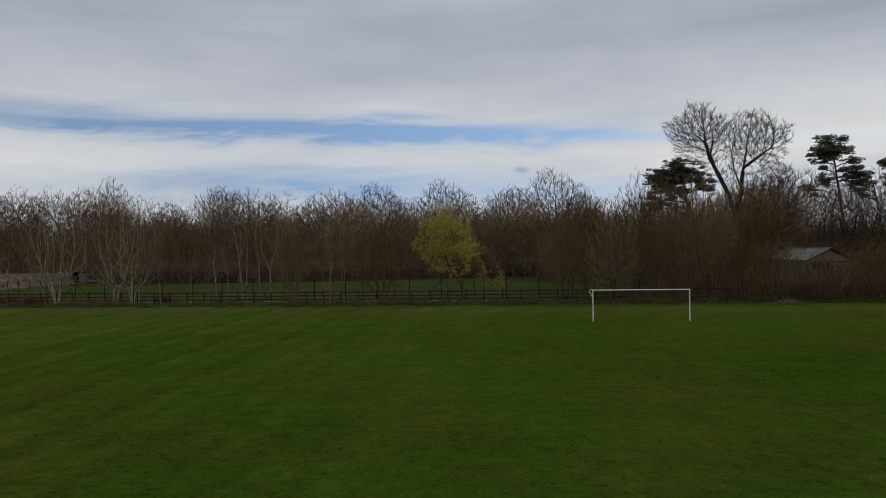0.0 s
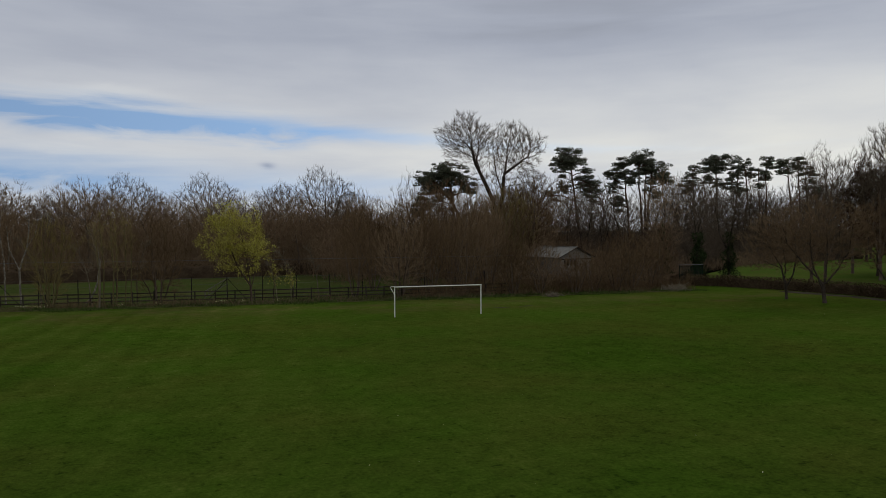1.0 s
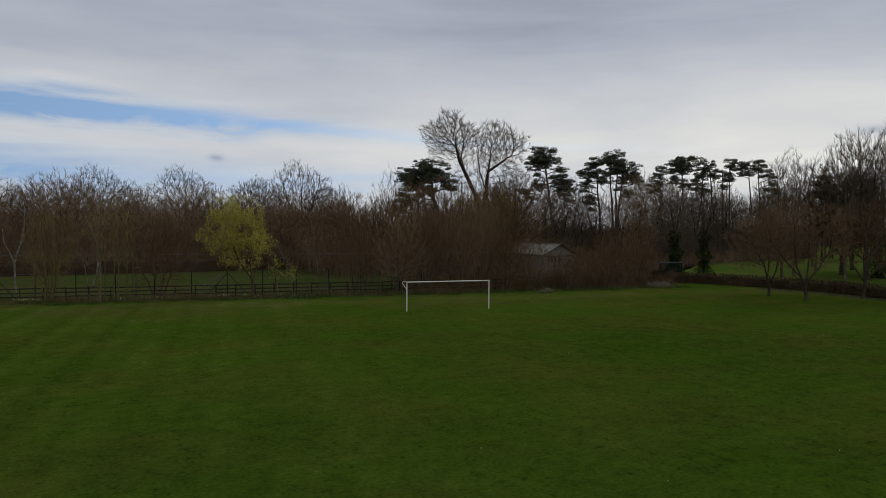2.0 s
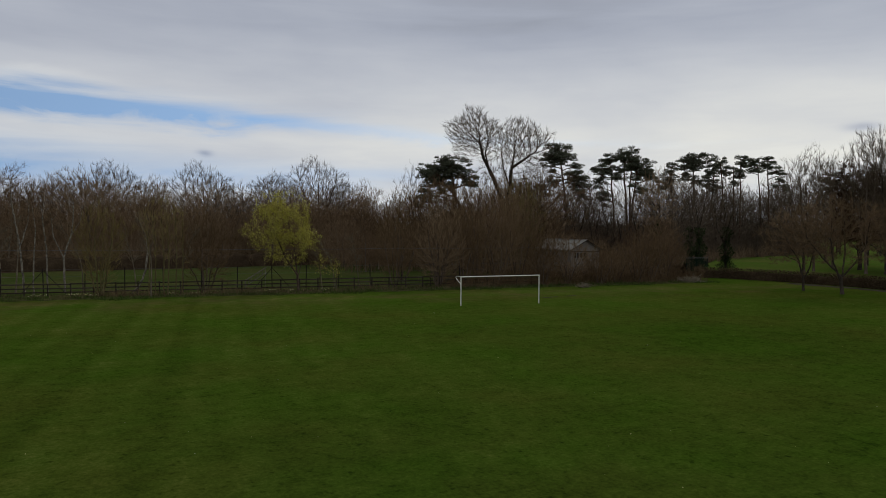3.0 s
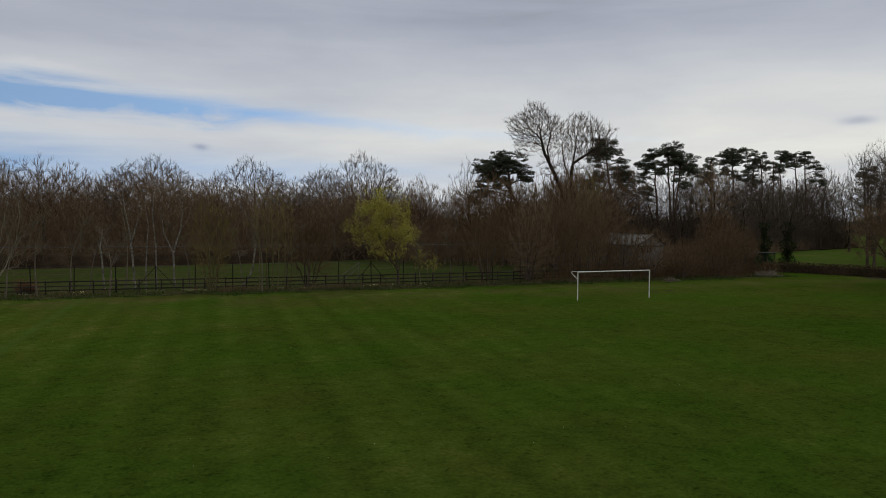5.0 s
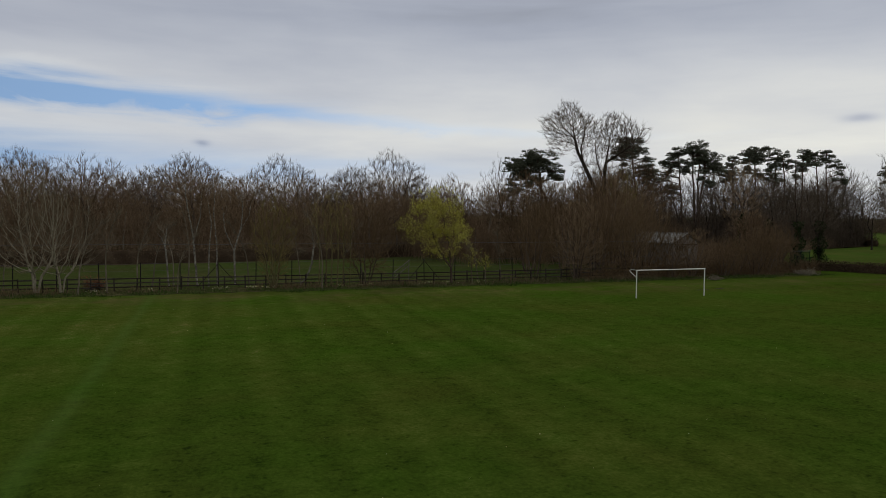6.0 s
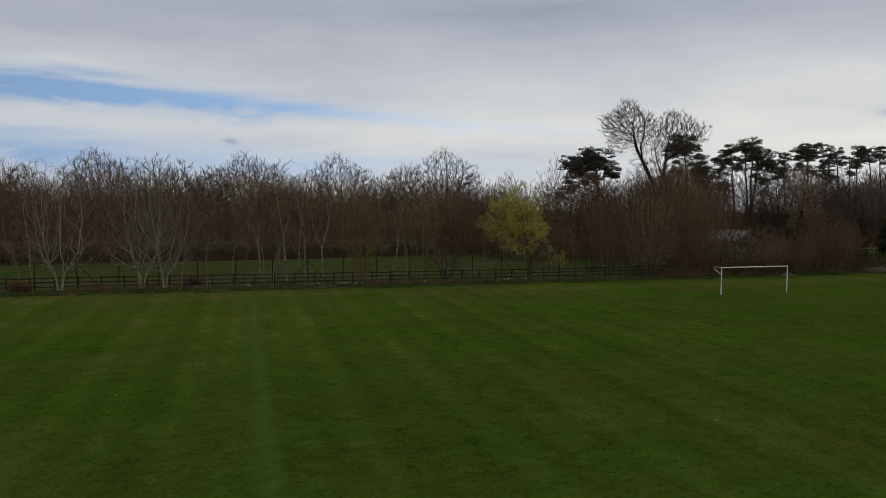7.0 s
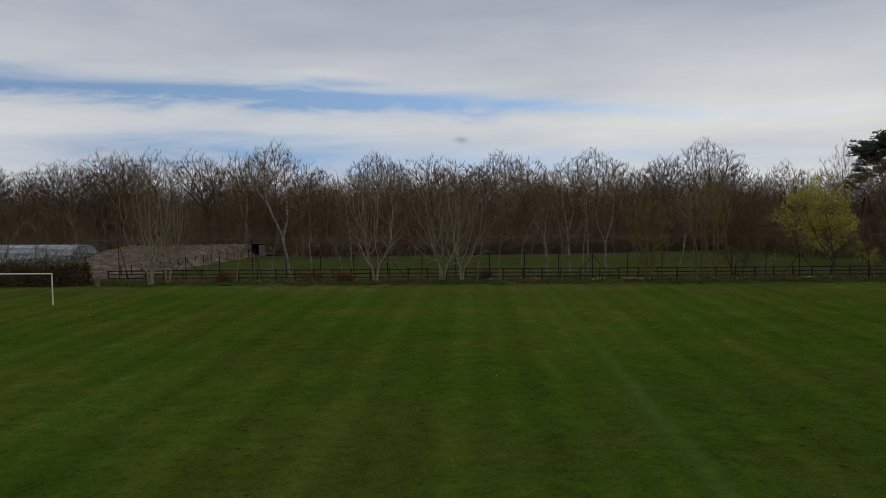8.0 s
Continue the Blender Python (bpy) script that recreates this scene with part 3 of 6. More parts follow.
def colony_tree(name, seed, label, stems, domes, radius, step=0.4, kill=0.6, tip_r=0.012, up=0.06, crook=0.22, bark=None, twig=None, twigs=3, twig_len=0.8, twig_up=0.25, spread=0.5,
                bark_to=0.035, twig_w=0.0, leaf=None, category="tree", group="", hollow=0.0, ragged=0.13):
    """A bare tree: given stems, and crowns (centre, half-axes, number of points) that its branches fill."""
    rng = np.random.default_rng(seed)
    ob = thing(name, Matrix(), label, category, group)
    points = np.concatenate([dome_points(rng, c, a, n, hollow, ragged) for c, a, n in domes])
    points = points[points[:, 2] > 0.25]
    heart = np.array([c for c, _, _ in domes], float)
    half = np.array([a for _, a, _ in domes], float)

    def outward(q):
        """The way out of the crown that q lies in, from low in its middle."""
        k = (((q[:, None] - heart) / half) ** 2).sum(2).argmin(1)
        o = q - heart[k] + half[k] * [0, 0, 0.75]
        return o / (np.linalg.norm(o, axis=1, keepdims=True) + 1e-9)
    pos, par = colony(rng, stems, points, step, kill, up, crook, outward)
    n = len(pos)
    tips = np.ones(n)
    has = np.zeros(n, bool)
    has[par[par >= 0]] = True
    tips[has] = 0
    for i in range(n - 1, -1, -1):
        if par[i] >= 0:
            tips[par[i]] += tips[i]
    power = math.log(max(tips.max(), 3)) / math.log(radius / tip_r)
    r = tip_r * tips ** (1 / power)
    roots = np.where(par < 0)[0]
    r[roots] *= 1.35
    # the main child carries the branch on
    main = np.full(n, -1)
    for i in range(n):
        p = par[i]
        if p >= 0 and (main[p] < 0 or r[i] > r[main[p]]):
            main[p] = i
    c = np.where(par >= 0)[0]
    p = par[c]
    d = np.zeros((n, 3))
    d[c] = pos[c] - pos[p]
    d[roots] = [0, 0, 1]
    goes_on = np.where(main >= 0)[0]
    bend = d.copy()
    bend[goes_on] = d[goes_on] / (np.linalg.norm(d[goes_on], axis=1, keepdims=True) + 1e-9) + d[main[goes_on]] / (np.linalg.norm(d[main[goes_on]], axis=1, keepdims=True) + 1e-9)
    bend /= np.linalg.norm(bend, axis=1, keepdims=True) + 1e-9
    d /= np.linalg.norm(d, axis=1, keepdims=True) + 1e-9
    carries = main[p] == c

    def limbs_mesh(part_name, sel, k, mat):
        cc, pp, on = c[sel], p[sel], carries[sel]
        q = np.arange(k) * 2 * np.pi / k
        dirs = np.where(on[:, None], bend[pp], d[cc])
        rp = np.where(on, r[pp], np.minimum(r[pp], r[cc] * 1.25))
        rings = []
        for at, way, rad in ((pos[pp], dirs, rp), (pos[cc], bend[cc], r[cc])):
            a, b = frames_of(way)
            rings.append(at[:, None, :] + rad[:, None, None] * (a[:, None, :] * np.cos(q)[:, None] + b[:, None, :] * np.sin(q)[:, None]))
        V = np.stack(rings, 1).reshape(-1, 3)
        idx = np.arange(len(cc) * 2 * k).reshape(-1, 2, k)
        nx = np.roll(idx, -1, axis=2)
        Q = np.stack([idx[:, 0], nx[:, 0], nx[:, 1], idx[:, 1]], -1).reshape(-1, 4)
        return part_np(part_name, mesh_np(part_name, V, Q, None, mat, True), ob)

    thick = r[c] > radius * 0.42
    wood_ = (r[c] > bark_to) & ~thick
    root = np.arange(n)
    for i in range(n):
        if par[i] >= 0:
            root[i] = root[par[i]]
    for k in roots:
        mine = thick & (root[c] == k)
        if mine.any():
            limbs_mesh("trunk" if len(roots) == 1 else "stem", mine, 7, bark)
    if wood_.any():
        tagged(limbs_mesh("branchwork", wood_, 4, bark), kind="stuff")
    # shoots: narrow blades for the finest wood
    thin = ~thick & ~wood_
    cc, pp = c[thin], p[thin]
    w = np.cross(d[cc], rng.normal(size=(len(cc), 3)))
    w /= np.linalg.norm(w, axis=1, keepdims=True) + 1e-9
    V1 = np.stack([pos[pp] - w * r[cc][:, None] * 1.15, pos[pp] + w * r[cc][:, None] * 1.15, pos[cc] + w * r[cc][:, None] * 0.9, pos[cc] - w * r[cc][:, None] * 0.9], 1).reshape(-1, 3)
    i4 = np.arange(len(cc))[:, None] * 4
    F1 = np.concatenate([i4 + [0, 1, 2], i4 + [0, 2, 3]], 1).reshape(-1, 3)
    fine = np.where(r < max(tip_r * 3.2, bark_to * 0.6))[0]
    fine = fine[par[fine] >= 0]
    A = np.repeat(fine, twigs)
    u = rng.uniform(0, 1, (len(A), 1))
    S = pos[A] * u + pos[par[A]] * (1 - u)
    # twigs stand out from the crown and turn up
    dd = d[A] * 0.45 + outward(S) * 0.6 + rng.normal(size=S.shape) * spread
    dd[:, 2] += twig_up
    dd /= np.linalg.norm(dd, axis=1, keepdims=True)
    T = S + dd * (twig_len * rng.uniform(0.45, 1.15, len(A)))[:, None]
    V2, F2 = slivers(rng, S, T, np.full(len(A), twig_w or tip_r * 1.1))
    part_np("crown", mesh_np("crown", np.concatenate([V1, V2]), None, np.concatenate([F1, F2 + len(V1)]), twig), ob)
    if leaf:
        mat, count, size, low = leaf
        E = np.concatenate([S, T, (S + T) / 2])
        # leaves come in clusters, with bare gaps between them
        E = E[(E[:, 2] > low) & (np.sin(E[:, 0] * 2.1) + np.sin(E[:, 1] * 2.3 + 1) + np.sin(E[:, 2] * 2.7) + rng.normal(size=len(E)) * 0.5 > -0.8)]
        C = E[rng.integers(0, len(E), count)] + rng.normal(size=(count, 3)) * 0.12
        v, f = leaves(rng, C, size)
        part_np("foliage", mesh_np("foliage", v, None, f, mat), ob)
    return ob


def facing(x, y, turn=0.0, size=1.0, high=None):
    """A pose at (x, y) whose x axis runs across the view from the pitch."""
    return Matrix.LocRotScale((x, y, 0), Euler((0, 0, math.atan2(-(x + 20), y - 5) + radians(turn))), (size, size, high or size))


def layered_pine(seed, label, x, y, trunks, pads, radius=0.34, tufts=72, group="tall pines"):
    """An old pine: bare trunks given as (sideways, height) points, and flat clouds of needles given as (sideways, height, half-width, half-height)."""
    rng = np.random.default_rng(seed)
    ob = thing("pine_tree", facing(x, y), label, "pine tree", group)
    spines = []
    for t in trunks:
        pts = np.array([(a, rng.uniform(-0.25, 0.25), b) for a, b in t], float)
        foot = pts[0] + (pts[0] - pts[1]) * (pts[0][2] + 0.2) / max(0.1, pts[1][2] - pts[0][2])
        pts = np.concatenate([[[pts[0][0] + (foot[0] - pts[0][0]) * 0.4, 0, -0.2]], pts]) if pts[0][2] > 0.5 else pts
        f = np.linspace(0, 1, 12)
        seg = np.concatenate([[0], np.cumsum(np.linalg.norm(np.diff(pts, axis=0), axis=1))])
        P = np.stack([np.interp(f * seg[-1], seg, pts[:, i]) for i in range(3)], 1)
        P[1:-1, :2] += rng.normal(size=(10, 2)) * 0.07
        spines.append(P)
        R = radius * np.linspace(1.0, 0.30, 12) * min(1.0, seg[-1] / 18)
        R[0] *= 1.3
        v, q = tubes(P[None], R[None], 8)
        part_np("trunk", mesh_np("trunk", v, q, None, PINE_BARK, True), ob)
    bv, bq, m = [], [], 0
    nv, nf, k = [], [], 0

    def bough(P, R, sides):
        nonlocal m
        v, q = tubes(P[None], R[None], sides)
        bv.append(v), bq.append(q + m)
        m += len(v)

    # smaller clouds hang under and between the large ones
    under = [(px + rng.uniform(-0.7, 0.7) * hw, pz - rng.uniform(0.7, 1.5), hw * rng.uniform(0.45, 0.7), hh * 0.75) for px, pz, hw, hh in pads for _ in range(1 + (hw > 1.5)) if hw > 1.0]
    for px, pz, hw, hh in pads + under:
        hw, hh = hw * 1.18, hh * 1.5
        depth = rng.uniform(-1.0, 1.0) * min(hw, 1.3)
        c = np.array([px, depth, pz - hh * 0.2])
        # the bough leaves the nearest trunk lower down and rises to the cloud
        best = min(spines, key=lambda P: np.abs(np.interp(min(pz, P[-1, 2]), P[:, 2], P[:, 0]) - px))
        z0 = min(best[-1, 2] - 0.15, pz - 0.25 - 0.30 * abs(np.interp(min(pz, best[-1, 2]), best[:, 2], best[:, 0]) - px))
        s = np.array([np.interp(z0, best[:, 2], best[:, i]) for i in range(2)] + [z0])
        f = np.linspace(0, 1, 6)[:, None]
        B = s + (c - s) * f + np.array([0, 0, 0.22]) * np.sin(f * np.pi) * np.linalg.norm(c - s) * rng.uniform(-0.6, 0.5)
        B[1:-1] += rng.normal(size=(4, 3)) * 0.07
        bough(B, np.linspace(0.105, 0.05, 6), 5)
        lobes = max(6, int(hw * hh * 5.0 + hw * 3.4))
        q = rng.uniform(0, 6.28, lobes)
        rad = np.sqrt(rng.uniform(0.02, 1, lobes))
        L = np.stack([px + np.cos(q) * rad * (hw - 0.10), depth + np.sin(q) * rad * hw * 0.8, pz + rng.uniform(-0.75, 0.7, lobes) * np.maximum(hh - 0.1, 0.15) - 0.25 * hh * rad ** 2], 1)
        for e in L:
            bough(np.stack([B[3] + (B[5] - B[3]) * rng.uniform(0, 1), (B[4] + e) / 2 + [0, 0, -0.08], e]), np.array([0.045, 0.035, 0.02]), 3)
        size = rng.uniform(0.32, 0.82, lobes) * min(1.1, 0.6 + hh * 0.5)
        cnt = np.maximum(50, (tufts * (size / 0.7) ** 2).astype(int))
        w = np.repeat(np.arange(lobes), cnt)
        o = rng.normal(size=(len(w), 3))
        o /= np.linalg.norm(o, axis=1, keepdims=True)
        o[:, 2] = np.where(o[:, 2] < -0.25, -0.25 * rng.uniform(0, 1, len(w)), o[:, 2])
        A = L[w] + o * np.array([1, 1, 0.60]) * (size[w] * rng.uniform(0.35, 1.0, len(w)) ** 0.5)[:, None]
        way = o * [1, 1, 0.6] + rng.normal(size=o.shape) * 0.45 + [0, 0, 0.30]
        way /= np.linalg.norm(way, axis=1, keepdims=True)
        T = A + way * rng.uniform(0.14, 0.36, (len(w), 1))
        v, t3 = cones(A, T, rng.uniform(0.05, 0.082, len(w)))
        nv.append(v), nf.append(t3 + k)
        k += len(v)
    tagged(part_np("branchwork", mesh_np("branchwork", np.concatenate(bv), np.concatenate(bq), None, PINE_BARK, True), ob), kind="stuff")
    part_np("foliage", mesh_np("foliage", np.concatenate(nv), None, np.concatenate(nf), NEEDLES), ob, "dark green clouds of needles")
    return ob


def put(template, x, y, turn=0.0, size=1.0, high=None, label="", z=0.0):
    """A copy of a template tree at a place."""
    m = Matrix.LocRotScale((x, y, z), Euler((0, 0, radians(turn))), (size, size, high or size))
    ob = copy_thing(template, m)
    if label:
        ob["label"] = label
    return ob


def take(template, x, y, turn=0.0, size=1.0, high=None):
    """The template itself, at its place."""
    template.matrix_basis = Matrix.LocRotScale((x, y, 0), Euler((0, 0, radians(turn))), (size, size, high or size))
    return template


# ---- the ground ----
def sheet(name, corners, z, mat, label, category, cuts=0, rough=0.0, seed=1):
    """A flat piece of ground with an uneven outline."""
    rng = random.Random(seed)
    bm = bmesh.new()
    pts = []
    for (x0, y0), (x1, y1) in zip(corners, corners[1:] + corners[:1]):
        steps = max(1, cuts)
        for k in range(steps):
            f = k / steps
            pts.append((x0 + (x1 - x0) * f + rng.uniform(-rough, rough), y0 + (y1 - y0) * f + rng.uniform(-rough, rough), z))
    bm.faces.new([bm.verts.new(p) for p in pts])
    bmesh.ops.triangulate(bm, faces=bm.faces[:])
    bmesh.ops.recalc_face_normals(bm, faces=bm.faces[:])
    if bm.faces and sum(f.normal.z for f in bm.faces) < 0:
        bmesh.ops.reverse_faces(bm, faces=bm.faces[:])
    ob = new(name, bm_mesh(name, bm, mat))
    return tagged(ob, label, category, kind="structure")


def edge_y(x):
    """Where the mown pitch ends, at x."""
    return 69.6 - 0.172 * np.minimum(x, 0) - 0.14 * np.maximum(x, 0)


bm = bmesh.new()
bmesh.ops.create_grid(bm, x_segments=40, y_segments=40, size=3000)
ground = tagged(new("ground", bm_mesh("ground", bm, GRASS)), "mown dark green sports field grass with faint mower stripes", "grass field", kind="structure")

xs = [-140 + 5 * i for i in range(40)]
sheet("verge", [(x, edge_y(x)) for x in xs if x <= 56] + [(x, edge_y(x) + 4.6) for x in reversed(xs) if x <= 56], 0.012, VERGE,
      "rough unmown verge of dead grass along the fence", "verge", 8, 0.4)
sheet("woodland_floor", [(-170, 128), (-76, 121), (-50, 121.5), (-44, 113), (-14, 110.6), (8, 111), (28, 114.5), (40, 92), (46, 70), (58, 68), (62, 74), (72, 84), (100, 104), (150, 112), (240, 190), (240, 420), (-260, 420)], 0.008, LITTER,
      "brown leaf litter under the bare trees", "woodland floor", 5, 0.8)


def soil_bank():
    """A bank of dug earth that rises from the low fence towards the wood."""
    bm = bmesh.new()
    nu, nv = 70, 110
    grid = []
    for i in range(nv + 1):
        y = 86.5 + 40.0 * i / nv
        left, right = -70.5, -61.2 + (y - 86.5) * 0.31 + 0.4 * math.sin(y * 1.3)
        row = []
        for k in range(nu + 1):
            f = k / nu
            x = left + (right - left) * f
            rise = min(1.0, max(0.0, (y - 88.0) / 24.0)) * min(1.0, (1 - f) * 6.0) * min(1.0, max(0.0, (127.0 - y) / 6.0))
            z = 1.65 * rise * rise * (3 - 2 * rise) + 0.16 * rise * noise.noise((x * 0.8, y * 0.8, 0)) + (0.05 + 0.12 * rise) * noise.noise((x * 1.9, y * 1.9, 4)) + (0.04 + 0.09 * rise) * noise.noise((x * 4.1, y * 4.1, 9))
            row.append(bm.verts.new((x, y, max(0.018, z + 0.018))))
        grid.append(row)
    for r0, r1 in zip(grid, grid[1:]):
        for k in range(nu):
            bm.faces.new((r0[k], r0[k + 1], r1[k + 1], r1[k]))
    return tagged(new("soil_bank", bm_mesh("soil_bank", bm, SOIL)), "bank of bare brown dug soil strewn with stones", "soil", kind="structure")


soil_bank()
sheet("pasture", [(x, edge_y(x) + 4.4) for x in xs if -66 <= x <= 40] + [(40, 92), (28, 114.5), (8, 111), (-14, 110.6), (-44, 113), (-50, 121.5), (-55, 110), (-60, 96), (-63, 88)], 0.005, PASTURE,
      "dull olive-green pasture behind the fence", "pasture", 3, 0.1)
sheet("meadow", [(63.5, 30), (65.5, 55), (63.8, 69), (76, 82), (105, 103), (150, 110), (225, 195), (420, 170), (420, -60), (80, -60)], 0.010, MEADOW,
      "bright green meadow beyond the hedge", "meadow", 5, 0.5)
sheet("path", [(61.2, 36), (63.0, 44), (63.6, 50), (62.6, 57), (64.4, 57), (65.2, 50), (64.4, 44), (62.4, 36)], 0.012, PATH_DIRT,
      "trodden brown earth path beside the hedge", "path", 6, 0.3)
for i, (x, y, a, b) in enumerate([(27.6, 56.1, 1.0, 0.22), (30.2, 56.3, 0.9, 0.2)]):
    sheet("bare_patch", [(x - a, y), (x, y - b), (x + a, y + 0.1), (x, y + b)], 0.006, PATH_DIRT, "small bare muddy patch worn in the grass", "bare patch", 4, 0.12, seed=i)


# ---- goals ----
def football_goal(m, label, brackets=True):
    g = thing("football_goal", m, label, "football goal", "football goals")
    for x in (0.0, 7.32):
        part("post", tube_bm([(x, 0, -0.1), (x, 0, 2.47)], 0.048, 12), WHITE_PAINT, g)
    part("crossbar", tube_bm([(-0.048, 0, 2.42), (7.368, 0, 2.42)], 0.048, 12), WHITE_PAINT, g)
    if brackets:
        part("net_support", tube_bm([(0, 0.02, 2.44), (-0.12, 0.62, 2.44), (-0.16, 0.80, 2.36), (-0.14, 0.72, 2.24), (0, 0.03, 1.80)], 0.024, 6), WHITE_PAINT, g, "thin white bent bracket for the net")
    return g


football_goal(pose(16.53, 53.63, 0, 0, 0, math.degrees(math.atan2(-0.99, 7.25))), "white steel football goal without a net, standing on grass")
football_goal(pose(-60.85, 67.0, 0, 0, 0, 180 - 10.0), "white steel football goal without a net, near the soil patch", False)


# ---- fences ----
def fence_y(x):
    return float(edge_y(x)) + 3.5


def rail_fence(x0, x1, step):
    f = thing("post_and_rail_fence", pose(x0, fence_y(x0), 0), "low dark weathered timber post-and-rail fence on the verge", "fence")
    post = bm_mesh("post", box_bm((0.11, 0.11, 1.45), (0, 0, 0.52), 0.012), FENCE_WOOD)
    rail = bm_mesh("rail", box_bm((1.0, 0.045, 0.11), (0.5, 0, 0), 0.008), FENCE_WOOD)
    rng = random.Random(4)
    n = int((x1 - x0) / step)
    base = Vector((x0, fence_y(x0), 0))
    for i in range(n + 1):
        a = Vector((x0 + i * step, fence_y(x0 + i * step), 0)) - base
        share("post", post, f, Matrix.LocRotScale(a, Euler((rng.uniform(-.03, .03), rng.uniform(-.03, .03), rng.uniform(-.1, .1))), (1, 1, rng.uniform(0.94, 1.05))))
        if i == n:
            break
        b = Vector((x0 + (i + 1) * step, fence_y(x0 + (i + 1) * step), 0)) - base
        d = b - a
        for h in (0.38, 0.74, 1.12):
            q = Euler((0, -math.atan2(rng.uniform(-.02, .02), step), math.atan2(d.y, d.x)))
            share("rail", rail, f, Matrix.LocRotScale(a + Vector((0, -0.078, h + rng.uniform(-.015, .015))), q, (d.length, 1, 1)))
    return f


rail_fence(-62.0, 36.5, 1.85)


def wire_fence(x0, x1):
    """Iron posts with braces and tall end posts, straining wires and a fine net above."""
    base = Vector((x0, fence_y(x0) + 0.9, 0))
    f = thing("wire_fence", Matrix.Translation(base), "dark iron-posted wire fence with a tall fine ball-stop net", "fence")
    post = bm_mesh("post", tube_bm([(0, 0, -0.2), (0, 0, 2.5)], 0.045, 6), IRON)
    tall = bm_mesh("tall_post", tube_bm([(0, 0, -0.2), (0, 0, 4.2)], 0.042, 6), IRON)
    stay = bm_mesh("stay", tube_bm([(0.1, 0.0, 3.4), (0.95, 0.0, 0.0)], 0.035, 6), IRON)
    brace = bm_mesh("brace", tube_bm([(0, 0, 2.3), (1.9, 0, 0.1)], 0.03, 6), IRON)
    turn = math.atan2(-0.172, 1)
    n = int((x1 - x0) / 3.35)
    pts = []
    for i in range(n + 1):
        x = x0 + i * 3.35
        p = Vector((x, fence_y(x) + 0.9, 0)) - base
        pts.append(p)
        if i % 4 == 1 and x < -38:
            share("tall_post", tall, f, Matrix.LocRotScale(p, Euler((0, radians(-1), 0)), None))
            share("stay", stay, f, Matrix.LocRotScale(p, Euler((0, 0, turn)), None))
        else:
            share("post", post, f, Matrix.LocRotScale(p, Euler((radians(i * 37 % 3 - 1), radians(i * 53 % 3 - 1), 0)), None))
        if i % 6 == 3:
            share("brace", brace, f, Matrix.LocRotScale(p, Euler((0, 0, turn)), None))
            share("brace", brace, f, Matrix.LocRotScale(p, Euler((0, 0, turn + math.pi)), None))
    for h, r in ((0.5, 0.006), (1.1, 0.006), (1.75, 0.006), (2.4, 0.008), (4.15, 0.022)):
        part("wire", tube_bm([(p.x, p.y, h - (0.03 if k % 2 else 0)) for k, p in enumerate(pts)], r, 4), WIRE, f)
    return f


wire_fence(-64.5, 38.0)


